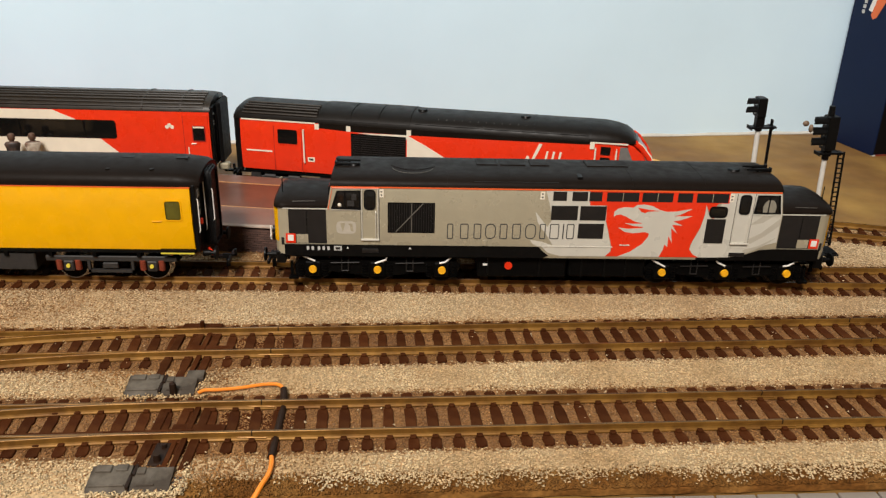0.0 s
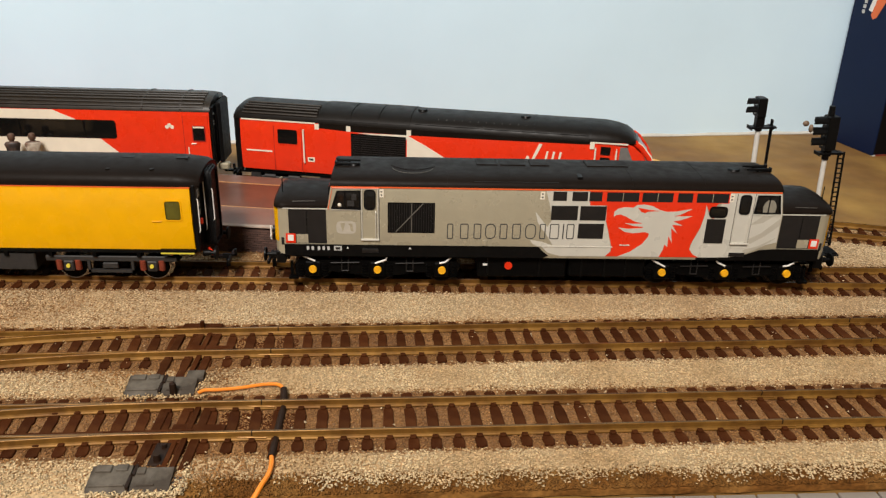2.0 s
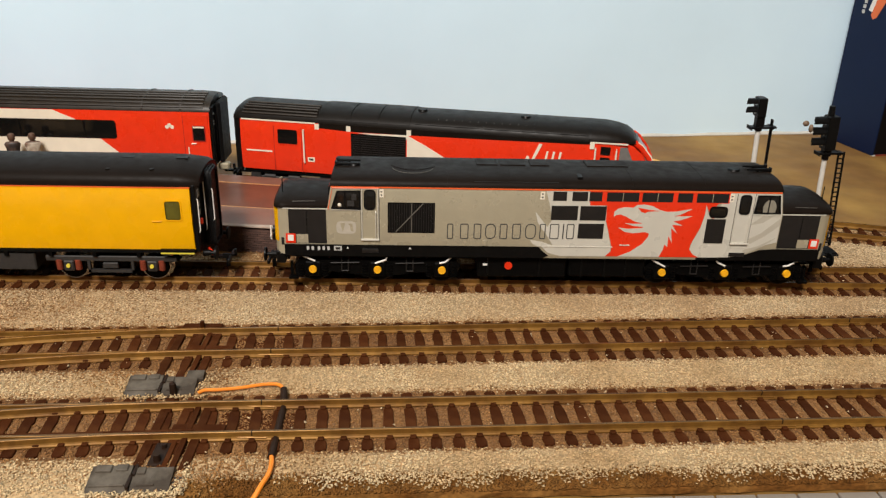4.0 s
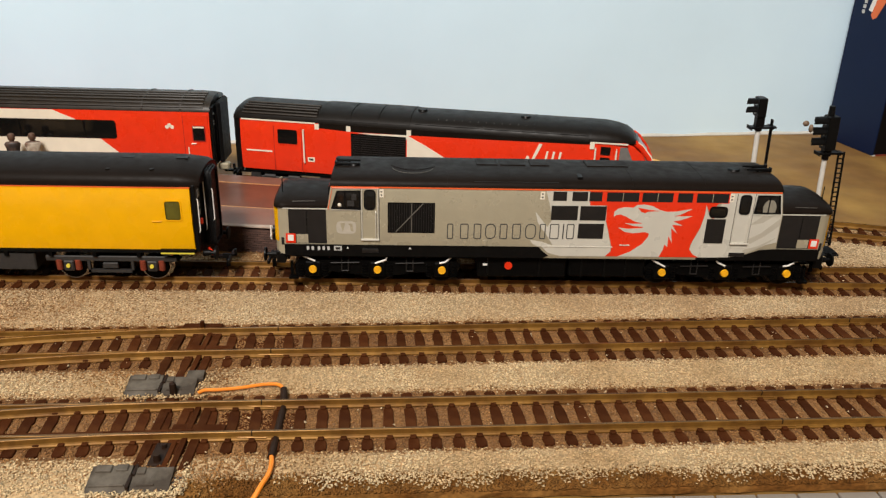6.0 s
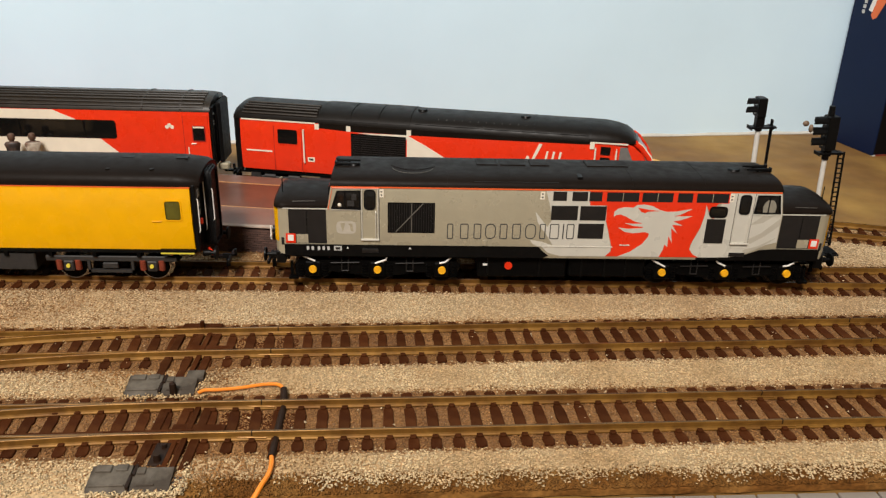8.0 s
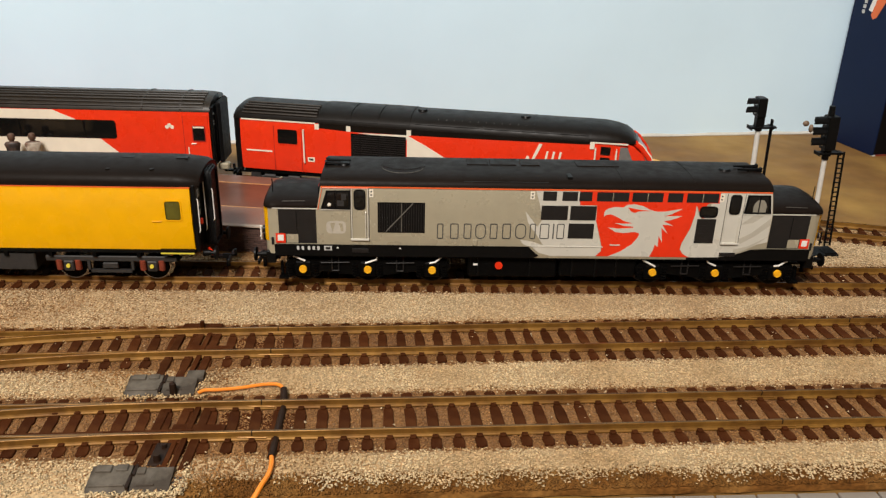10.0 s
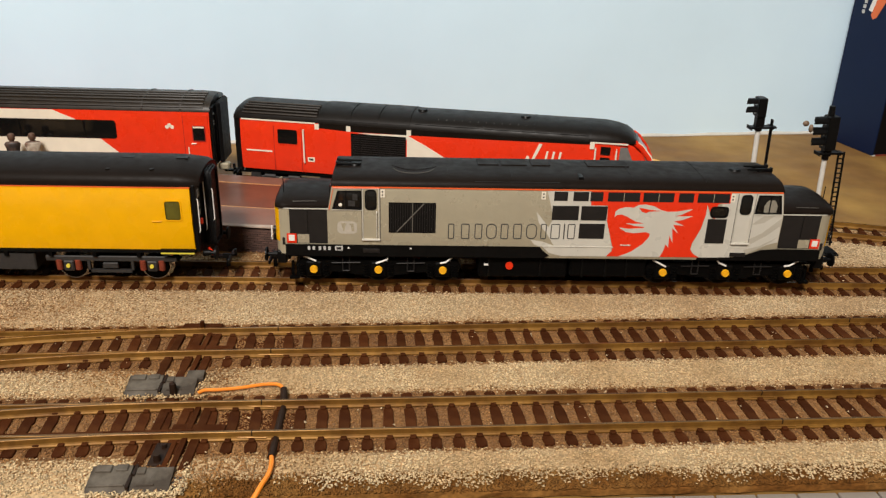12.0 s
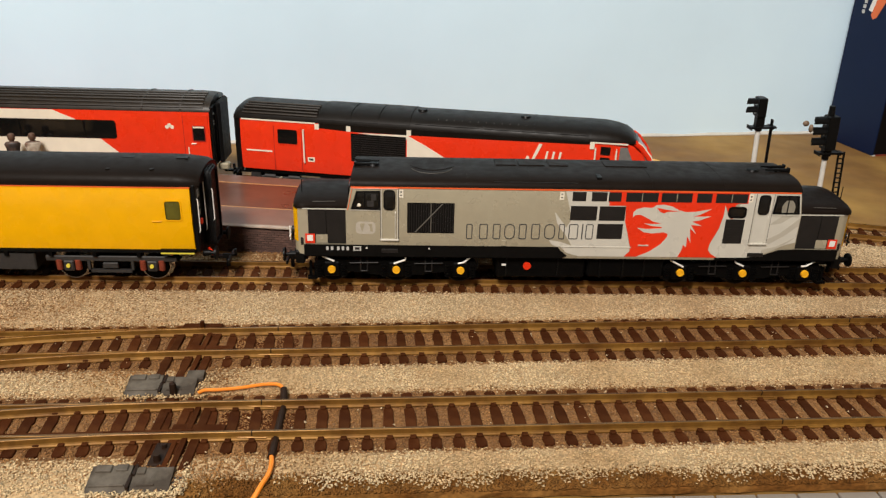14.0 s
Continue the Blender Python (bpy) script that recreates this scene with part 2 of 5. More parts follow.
def stained(x, y):
    """How brown the glue has left the ballast round the point motors."""
    far_end = 0.5 * min(max((-110 - x) / 120, 0), 1) if y > -45 else 0.0
    return far_end + sum(math.exp(-((x - a) / 18) ** 2 - ((y - b) / 10) ** 2) for a, b in ((-137, -82), (-137, -74), (-126, -132), (-108, -137), (-160, -58), (-150, -80), (-155, -112), (-135, -118), (-168, -76), (-190, -72), (-120, -122), (-172, -124))) * (0.75 + 0.35 * math.sin(x * 0.9) * math.sin(y * 1.1))


def ballast_place(rng, count, in_track=False, pale=False):
    x = rng.uniform(-300, 215, count)
    y = rng.uniform(-146, 62, count)
    keep = []
    for a, b in zip(x, y):
        if b < 0.031 * a - 140.4:
            continue
        if not in_track and (b > line_y(1, a) + 13) != pale:
            continue
        if b < near_edge(a) + rng.normal(0, 1.7) or b > hst_y(a) + 16 and a > 60:
            continue
        if b > 25 and a < 60:
            continue
        if on_sleeper(a, b, rng.normal(0.0, 0.2)):
            continue
        # Brown along tracks and stains; before the platform it also carries the shadow.
        if (min(abs(b - line_y(k, a)) for k in range(4)) < 16.6 + rng.normal(0, 1.5) or 0 < b and a < 60 or stained(a, b) > rng.uniform(0, 1)) != in_track:
            continue
        keep.append((a, b, ballast_top(b, a) + rng.uniform(-0.18, 0.16)))
    return np.array(keep)


def ballast_bed():
    """The glued bed just under the loose grains: brown along the tracks, sandy between them."""
    bm = B()
    rows = []
    for i in range(71):
        x = -420 + 12 * i
        ys = [(-137.0 if x > -124 else -141.2) + 0.031 * x, (-132.6 if x > -124 else -140.0) + 0.031 * x]
        for k in (2, 1, 0):
            ys += [line_y(k, x) + d for d in (-18.6, -16.4, -14.8, -7.0, 7.0, 14.8, 16.4, 18.6)]
        ys = ys[:-1] + [24.0]
        top = [bm.verts.new((x, y, -1.5 if j == 0 else (-0.75 if x > -124 else -0.3) if j == 1 else ballast_top(y, x) - 0.33)) for j, y in enumerate(ys)]
        rows.append((top, [bm.verts.new((x, ys[0], -1.9)), bm.verts.new((x, 24.0, -1.9))]))
    for (a, u), (b, v) in zip(rows, rows[1:]):
        for j in range(len(a) - 1):
            f = bm.faces.new((a[j], b[j], b[j + 1], a[j + 1]))
            f.material_index = 1 if j > 2 and (j - 3) % 8 < 5 else 0
        bm.faces.new((u[0], v[0], b[0], a[0]))
        bm.faces.new((u[1], v[1], b[-1], a[-1]))
        bm.faces.new((u[0], u[1], v[1], v[0]))
    for top, low in (rows[0], rows[-1]):
        bm.faces.new(top + low[::-1])
    ob = part("ballast_bed", bm, M_BED)
    ob.data.materials.append(M_BEDBROWN)
    return tagged(ob, "sandy ballast bed under the tracks", "ballast", kind="structure")


ballast_bed()
bm = B()
loft(bm, [[(x, y, z) for x, y, z in ((a, 24, -1.6), (a, 24, -1.25), (a, hst_y(a) + 17, -1.25), (a, hst_y(a) + 19, -1.6))] for a in (60, 110, 160, 215, 300)])
tagged(part("ballast_bed", bm, M_BED), "sandy ballast bed beside the platform road", "ballast", kind="structure")
bm = B()
loft(bm, [[(a, y, z) for y, z in ((hst_y(a) - 17, -1.6), (hst_y(a) - 16, -0.9), (hst_y(a) + 16, -0.9), (hst_y(a) + 18, -1.6))] for a in (-330, -250, -190, -165, -140, -110, -60, 0, 60)])
tagged(part("ballast_bed", bm, M_EARTH), "dark brown bed under the platform road", "ballast", kind="structure")
bm = B()
xs = [-420 + 6 * i for i in range(141)]
loft(bm, [[(x, 0.031 * x - 140.7 + 0.25 * math.sin(x * 0.31), -3.2), (x, 0.031 * x - 140.6 + 0.25 * math.sin(x * 0.23), -1.3), (x, 0.031 * x - 138.4, -0.9 + 0.2 * math.sin(x * 0.6)), (x, 0.031 * x - 132, -0.9), (x, 0.031 * x - 132, -1.7)] for x in xs])
tagged(part("earth_strip", bm, M_EARTH), "dark brown earth scatter along the board's edge", "earth", kind="structure")

grains("ballast", 360000, ballast_place, 0.36, M_STONE, "loose sandy grey ballast between the tracks", "ballast", 3)
# Slightly paler grains from behind the middle track.
grains("ballast", 360000, lambda rng, count: ballast_place(rng, count, False, True), 0.36, M_STONEPALE, "paler ballast beside the engine's track", "ballast", 6)
grains("track_ballast", 300000, lambda rng, count: ballast_place(rng, count, True), 0.34, M_STONEBROWN, "brown weathered ballast between the sleepers, also darkening the shadowed platform strip", "ballast", 4)


def earth_place(rng, count):
    x = rng.uniform(-300, 215, count)
    y = -140.6 + 0.031 * x + 9.0 * rng.beta(1.1, 2.0, count)
    return np.stack([x, y, -0.7 + 0.06 * np.maximum(y + 140.6 - 0.031 * x, 0) + rng.uniform(-0.2, 0.3, count)], 1)[x > -124 + 5 * np.sin(y)]


grains("earth_scatter", 26000, earth_place, 0.4, M_EARTH, "loose dark brown earth grains at the board's edge", "earth", 5)


# ---- tracks ----
def sleeper_mesh(seed):
    """A moulded sleeper, waisted beside the rails, with worn uneven edges and a pair of chairs to each rail."""
    rng = random.Random(seed)
    half = ((-15.1, 1.3), (-14.3, 1.75), (-11.9, 1.85), (-10.6, 1.6), (-9.9, 1.1), (-6.6, 1.1), (-5.9, 1.6), (-3.0, 1.8), (0.0, 1.8),
            (3.0, 1.8), (5.9, 1.6), (6.6, 1.1), (9.9, 1.1), (10.6, 1.6), (11.9, 1.85), (14.3, 1.75), (15.1, 1.3))
    side = [(w + rng.uniform(-0.18, 0.18), y + rng.uniform(-0.15, 0.15)) for y, w in half]
    other = [(-w - rng.uniform(-0.18, 0.18), y + rng.uniform(-0.15, 0.15)) for y, w in reversed(half)]
    bm = B()
    ring = side + other
    loft(bm, [[(x, y, -1.6) for x, y in ring], [(x, y, -0.38) for x, y in ring], [(x * 0.88, y * 0.99, -0.16) for x, y in ring]])
    for c in (-8.25, 8.25):
        for d in (-1.6, 1.6):
            box(bm, -0.95, 0.95, c + d - 0.8, c + d + 0.8, -0.4, 0.55, 0.2)
    bmesh.ops.recalc_face_normals(bm, faces=bm.faces)
    bmesh.ops.scale(bm, vec=(MM, MM, MM), verts=bm.verts)
    me = bpy.data.meshes.new("sleeper")
    bm.to_mesh(me)
    bm.free()
    me.materials.append(M_SLEEPER)
    return me


SLEEPERS = [sleeper_mesh(k) for k in range(6)]
RAIL_PROFILE = ((-1.15, -0.4), (-1.15, -0.05), (-0.7, 0.25), (-0.48, 0.7), (-0.46, 1.7), (-0.5, 1.85), (-0.5, 2.4), (-0.38, 2.5), (0.38, 2.5), (0.5, 2.4), (0.5, 1.85), (0.46, 1.7), (0.48, 0.7), (0.7, 0.25), (1.15, -0.05), (1.15, -0.4))


def rail_along(bm, pts):
    """A rail with foot, web and head along points (x, y)."""
    secs = []
    for i, (x, y) in enumerate(pts):
        a, b = pts[max(i - 1, 0)], pts[min(i + 1, len(pts) - 1)]
        d = Vector((b[0] - a[0], b[1] - a[1])).normalized()
        secs.append([(x - d.y * o, y + d.x * o, z) for o, z in RAIL_PROFILE])
    return loft(bm, secs)


def rail_part(name, pts, track, label, drop=0.0):
    """A rail with a worn top, darkened for the dim reflection on it."""
    bm = B()
    rail_along(bm, pts)
    for f in bm.faces:
        if all(v.co.z > 2.45 for v in f.verts):
            f.material_index = 1
    bmesh.ops.translate(bm, verts=bm.verts, vec=(0, 0, -drop))
    r = part(name, bm, M_RAIL, track, label)
    r.data.materials.append(M_RAILTOP)
    return r


def railway_track(k, x0, x1, first, label):
    t = thing("railway_track", 0, 0, 0, 0, label, "track", "tracks of the layout")
    xs = [x0 + (x1 - x0) * i / 60 for i in range(61)]
    for side in (-8.25, 8.25):
        pts = []
        for x in xs:
            g = (line_y(k, x + 1) - line_y(k, x - 1)) / 2
            q = math.hypot(1, g)
            pts.append((x - g / q * side, line_y(k, x) + side / q))
        rail_part("rail", pts, t, "weathered brassy rail")
    n0, n1 = math.ceil((x0 - first) / SLEEPER_PITCH), math.floor((x1 - first) / SLEEPER_PITCH)
    for i in range(n0, n1 + 1):
        x = first + i * SLEEPER_PITCH
        g = (line_y(k, x + 1) - line_y(k, x - 1)) / 2
        s = new("sleeper", random.choice(SLEEPERS))
        s.matrix_basis = pose((x - 0.5) * MM, line_y(k, x) * MM, random.uniform(-0.06, 0.06) * MM, 0, 0, math.degrees(math.atan(g)) + SLEEPER_SKEW + random.uniform(-1.2, 1.2))
        s.parent = t
    return t


main_track = railway_track(0, -330, 260, FIRST_SLEEPER[0], "straight weathered railway track on sandy ballast under the engine")
mid_track = railway_track(1, -330, 240, FIRST_SLEEPER[1], "weathered railway track with a turnout at one end")
front_track = railway_track(2, -320, 220, FIRST_SLEEPER[2], "weathered railway track beside the board's edge")
back_track = railway_track(3, -330, 260, FIRST_SLEEPER[3], "curving weathered track beside the platform")

# unseen floor of the room added round the layout
bm = B()
box(bm, -1800, 1800, -1700, 520, -40, -20.5)
tagged(part("floor", bm, M_ROOM), "unseen dark floor under the layout", "floor", kind="structure")


# ---- running gear shared by the vehicles ----
def wheelset(parent, x, r, rim_mat, y=8.0):
    """An axle with two flanged wheels in one piece; its origin is the axle's middle."""
    bm = B()
    for s in (-1, 1):
        cyl(bm, (0, s * (y - 0.2), 0), (0, s * (y + 2.3), 0), r, 28)
        cyl(bm, (0, s * (y - 1.0), 0), (0, s * (y - 0.2), 0), r + 0.9, 28)
    rim = len(bm.faces)
    cyl(bm, (0, -y - 4, 0), (0, y + 4, 0), 1.0, 10)
    for s in (-1, 1):
        cyl(bm, (0, s * (y + 2.2), 0), (0, s * (y + 2.6), 0), r * 0.92, 24)
        for k in range(6):
            a = k * math.pi / 3
            cyl(bm, (r * 0.55 * math.cos(a), s * (y + 2.4), r * 0.55 * math.sin(a)), (r * 0.55 * math.cos(a), s * (y + 2.9), r * 0.55 * math.sin(a)), r * 0.12, 6)
    bm.faces.ensure_lookup_table()
    for f in bm.faces[rim:]:
        f.material_index = 1
    w = part("wheelset", bm, rim_mat, parent, "solid metal wheel pair on an axle", True)
    w.data.materials.append(M_UNDER)
    w.matrix_basis = pose(x * MM, 0, (2.5 + r) * MM)
    return w


def strip(name, parent, x0, x1, z0, z1, y0, y1, material, label="", bevel=0.0):
    bm = B()
    box(bm, x0, x1, y0, y1, z0, z1, bevel)
    return part(name, bm, material, parent, label)


def panel(name, parent, pts, y, material, label="", thick=0.12):
    """A thin raised panel on the side that faces -y."""
    bm = B()
    plate(bm, pts, y - thick, y + 0.05)
    return part(name, bm, material, parent, label)


def window(parent, x0, x1, z0, z1, y, r=0.8, rim=None, glass=None, rim_label="", w=0.45):
    g = panel("window", parent, rect(x0, x1, z0, z1, r), y, glass or M_GLASS, "dark glazed window", 0.1)
    if rim:
        bm = B()
        frame_plate(bm, x0, x1, z0, z1, w, y - 0.32, y + 0.02, r)
        part("window_frame", bm, rim, g, rim_label)
    return g


def coupling(parent, x, s):
    """A tension-lock coupling: a shank, a wide bar and a hook."""
    bm = B()
    box(bm, min(x, x + s * 9), max(x, x + s * 9), -1.2, 1.2, 8.2, 9.2)
    box(bm, min(x + s * 8, x + s * 9), max(x + s * 8, x + s * 9), -6, 6, 7.6, 9.6, 0.2)
    box(bm, min(x + s * 5, x + s * 11), max(x + s * 5, x + s * 11), -0.6, 0.6, 9.2, 10.0)
    box(bm, min(x + s * 10, x + s * 11), max(x + s * 10, x + s * 11), -0.6, 0.6, 9.2, 12.2)
    cyl(bm, (x + s * 7, 0, 8.2), (x + s * 7, 0, 4.2), 0.9, 8)
    return part("coupling", bm, M_BLACK, parent, "black tension-lock coupling")


def buffer(parent, x, y, z, s):
    bm = B()
    cyl(bm, (x, y, z), (x + s * 3.2, y, z), 1.5, 14, 1.2)
    cyl(bm, (x + s * 3.2, y, z), (x + s * 5.0, y, z), 0.8, 10)
    cyl(bm, (x + s * 5.0, y, z), (x + s * 5.7, y, z), 3.0, 18)
    return part("buffer", bm, M_BLACK, parent, "", True)


# ---- the grey diesel engine ----
M_UNDERGREY = mat("dusty_grey_underframe", (0.022, 0.019, 0.017), 0.6, vary=0.25, scale=600, bump=0.15, bump_scale=1500)
M_SEATPALE = mat("pale_grey_seat", (0.24, 0.215, 0.165), 0.6, vary=0.15, scale=500)
M_SEAT = mat("dull_grey_seat", (0.085, 0.075, 0.06), 0.6)
M_DARKSTEEL = mat("blackened_wheel_steel", (0.05, 0.045, 0.04), 0.4, 0.8, vary=0.15, scale=800)
SIDE = 17.8


def profile(points):
    """A ring over both sides from points (y, z) of the near half, from below to the ridge."""
    return [(y, z) for y, z in points] + [(-y, z) for y, z in reversed(points) if abs(y) > 1e-6]


def engine_body():
    e = thing("diesel_engine", 0, 0, 0, 0, "silver-grey model diesel engine with a red side panel, on the rails", "locomotive")

    def cab_x(z, s):
        return (94.6 if s < 0 else 93.7) - max(z - 37.5, 0) * 0.17

    # body between the noses
    ring = profile([(-SIDE + 0.4, 17.0), (-SIDE, 18.4), (-SIDE, 30), (-SIDE, 37.5), (-SIDE, 45.5), (-SIDE + 0.25, 47.3)])
    bm = B()
    loft(bm, [[(s * cab_x(z, s), y, z) for y, z in ring] for s in (-1, 1)])
    part("body", bm, M_GREY, e, "silver-grey painted body shell", True)
    ring = profile([(-17.5, 47.3), (-17.2, 48.4), (-16.4, 49.6), (-14.9, 50.6), (-12.3, 51.3), (-8, 51.65), (0, 51.8)])
    bm = B()
    loft(bm, [[(s * (cab_x(z, s) + d), y, z) for y, z in ring] for s, d in ((-1, 0.5), (-1, 0.0), (1, 0.0), (1, 0.5))])
    roof = part("roof", bm, M_ROOF, e, "dark grey matt roof", True)
    # roof fittings: fan grille, hatches, silencers, horns, vents
    bm = B()
    for k in range(19):
        x = -69 + k * 1.0
        h = math.sqrt(max(9.6 ** 2 - (x + 59.8) ** 2, 1.0))
        box(bm, x, x + 0.35, -h * 0.7, h, 51.0, 52.0)
    cyl(bm, (-59.8, 1.0, 51.2), (-59.8, 1.0, 51.86), 8.6, 32)
    part("fan_grille", bm, M_ROOF, roof, "round dark fan grille")
    bm = B()
    ys, zs = (-17.5, -17.2, -16.4, -14.9, -12.3, -8, 0), (47.3, 48.4, 49.6, 50.6, 51.3, 51.65, 51.8)
    arc = [(-60.0 + 8.4 * math.cos(t), -4.5 - 6.6 * math.sin(t)) for t in (0.12 + (math.pi - 0.24) * k / 22 for k in range(23))]
    tube(bm, [(x, y, float(np.interp(y, ys, zs)) + 0.06) for x, y in arc], 0.14, 6)
    part("fan_ring", bm, M_SEAT, roof)
    for x0, x1 in ((-33, -24), (-23, -12), (-10, -2), (14, 32)):
        strip("roof_hatch", roof, x0, x1, 51.2, 52.15, 0.5, 9.0, M_ROOF, "", 0.2)
    for x in (-84.5, 77):
        bm = B()
        cyl(bm, (x, -1, 51.3), (x, -1, 52.5), 3.0, 20, 2.2)
        part("roof_vent", bm, M_BLACK, roof, "", True)
    for s in (-1, 1):
        bm = B()
        for dy in (-2.4, 2.4):
            cyl(bm, (s * 92.2, dy, 52.5), (s * 82, dy, 52.5), 0.8, 10, 0.35)
            box(bm, *sorted((s * 92.4, s * 91.6)), dy - 1.0, dy + 1.0, 51.6, 53.6, 0.15)
            box(bm, *sorted((s * 87, s * 86)), dy - 0.5, dy + 0.5, 51.4, 52.7)
        part("horn", bm, M_BLACK, roof)
    strip("exhaust_port", roof, 7.6, 9.6, 50.0, 51.75, -14.2, -9, M_BLACK, "", 0.2)
    strip("roof_rib", roof, -35, -0.5, 49.75, 49.95, -16.35, -15.4, M_DKGREY)
    for x in (-46, -20, 30, 60):
        bm = B()
        loft(bm, [[(a, y, z) for y, z in profile([(-17.25, 48.45), (-16.45, 49.65), (-14.95, 50.68), (-12.3, 51.38), (-8, 51.74), (0, 51.9)])] for a in (x, x + 0.5)])
        part("roof_seam", bm, M_ROOF, roof)
    # cantrail lining
    for x0, x1 in ((-92.8, 91.9),):
        strip("cantrail_line", e, x0, x1, 47.05, 47.55, -SIDE - 0.02, -SIDE + 0.6, M_ORANGE_LINE, "thin orange-red line")
    # black sole strip, cut away where the paint runs lower
    panel("sole_strip", e, [(-112.5, 17.2), (-5.0, 17.2), (-2.8, 18.3), (-5.6, 20.6), (-7.0, 22.3), (-112.5, 22.3)], -SIDE, M_BLACK, "black strip below the body")
    panel("sole_strip", e, [(60, 17.0), (112.5, 17.2), (112.5, 22.3), (94, 22.4), (86.9, 22.0), (80.0, 19.4), (74, 18.4), (60, 18.1)], -SIDE, M_BLACK, "black strip below the body")
    strip("footplate", e, -112, 112, 16.6, 17.3, -17.4, 17.4, M_UNDER)

    # noses
    for s in (-1, 1):
        low = [(-16.6, 17.2), (-16.6, 37.6)]
        nose = B()
        loft(nose, [[(s * x, y * k, z) for y, z in profile(low)] for x, k in ((92.0, 1.0), (109.2, 1.0), (112.6, 0.985), (114.9, 0.93), (116.4, 0.82), (117.1, 0.62))])
        n = part("nose", nose, M_GREY, e, "rounded engine nose", True)
        dome = B()
        secs = []
        for x, k, h in ((91.6, 1.0, 0.95), (104, 1.0, 0.95), (110.5, 1.0, 0.95), (113.4, 0.99, 0.92), (115.5, 0.95, 0.83), (116.7, 0.86, 0.62), (117.2, 0.64, 0.25)):
            secs.append([(s * x, y * k, 37.6 + (z - 37.6) * h) for y, z in profile([(-16.7, 37.55), (-16.4, 39.0), (-14.9, 40.3), (-11.6, 41.4), (-6, 42.15), (0, 42.4)])])
        loft(dome, secs)
        part("nose_top", dome, M_ROOF, n, "dark rounded nose top", True)
        line = B()
        loft(line, [[(s * x, y * k, z) for y, z in profile([(-16.85, 37.3), (-16.85, 37.75)])] for x, k in ((93.5, 1.0), (109.2, 1.0), (112.6, 0.985), (114.9, 0.935), (116.5, 0.83), (117.25, 0.63))])
        part("nose_line", line, M_LIGHTGREY, n, "thin pale line", True)
        a, b = sorted((s * (95.2 if s < 0 else 94.2), s * 110.6))
        panel("side_door", n, rect(a, b, 22.3, 37.2), -16.6, M_DKGREY, "charcoal side panel")
        strip("door_seam", n, s * 103.2 - 0.12, s * 103.2 + 0.12, 27.0, 36.6, -16.85, -16.6, M_BLACK)
        a, b = sorted((s * 102.8, s * 107.6))
        panel("data_panel", n, rect(a, b, 22.5, 26.3), -16.72, M_GREY, "small grey panel")
        a, b = sorted((s * 108.0, s * 112.0))
        sign = panel("warning_sign", n, rect(a, b, 22.4, 26.6), -16.74, M_RED, "small square sign with a red border")
        panel("sign_face", sign, rect(a + 0.8, b - 0.8, 23.4, 26.0), -16.86, M_WHITE)
        strip("lamp_iron", n, min(s * 112.6, s * 114), max(s * 112.6, s * 114), 21.2, 24.6, -16.3, -15.6, M_DKGREY, "", 0.2)
        # yellow warning front
        fr = B()
        loft(fr, [[(s * x, y, z) for y, z in profile([(-h, 22.6), (-h, 37.2)])] for x, h in ((115.0, 15.35), (116.7, 13.6), (117.5, 10.2))])
        part("warning_front", fr, M_YELLOW, n, "yellow warning end", True)
        for y in (-11.5, 11.5):
            bm = B()
            cyl(bm, (s * 116.0, y, 26.5), (s * 118.1, y, 26.5), 1.5, 14)
            lp = part("marker_lamp", bm, M_DKGREY, n, "", True)
            bm = B()
            cyl(bm, (s * 118.1, y, 26.5), (s * 118.4, y, 26.5), 1.1, 12)
            part("lens", bm, M_WHITE, lp)
        bm = B()
        tube(bm, [(s * 118.6, -13.2, z) for z in (22.5, 28.5)], 0.35)
        tube(bm, [(s * 118.6, -14.6, 24.4), (s * 118.6, -11.8, 24.4)], 0.35)
        part("hand_rail", bm, M_WHITE if s < 0 else M_BLACK, n, "thin wire handrail")
        bm = B()
        tube(bm, [(s * 113.6, -9, 42), (s * 113.6, -9, 47.6)], 0.2)
        part("aerial", bm, M_BLACK, n)
        bm = B()
        tube(bm, [(s * 99.5, -15.6, 40.4), (s * 99.7, -16.2, 40.7), (s * 108.5, -16.2, 40.5), (s * 108.7, -15.6, 40.2)], 0.11, 6)
        part("grab_rail", bm, M_SEAT, n)
        bb = B()
        box(bb, *sorted((s * 112.8, s * 116.6)), -15.5, 15.5, 12.4, 18.2, 0.5)
        part("buffer_beam", bb, M_BLACK, e, "black buffer beam")
        for y in (-11.4, 11.4):
            buffer(e, s * 116.4, y, 15.0, s)
        for y, z in ((-6, 14), (-3.4, 13.6), (4.2, 14), (7, 13.4)):
            bm = B()
            tube(bm, [(s * 116.4, y, z + 1.5), (s * 117.9, y, z + 1.2), (s * 118.4, y, z - 1.5), (s * 117.8, y + 0.4, z - 4.0)], 0.4)
            part("brake_hose", bm, M_BLACK, e)
        coupling(e, s * 113.5, s)
        # cab front screens
        bm = B()
        for y in (-8.4, 8.4):
            box(bm, *sorted((s * 92.0, s * (94.2 if s < 0 else 93.3))), y - 6.4, y + 6.4, 40.0, 46.5, 0.3)
        part("windscreen", bm, M_GLASS, e, "dark cab windscreen")

    # cab side windows, doors, door recesses
    for s in (-1, 1):
        pts = [(-93.0, 38.0), (-80.9, 37.8), (-80.9, 46.0), (-90.6, 45.8)] if s < 0 else [(81.2, 38.3), (92.7, 38.3), (91.2, 46.3), (81.8, 46.3)]
        w = panel("cab_window", e, pts, -SIDE, M_GLASS, "dark cab side window")
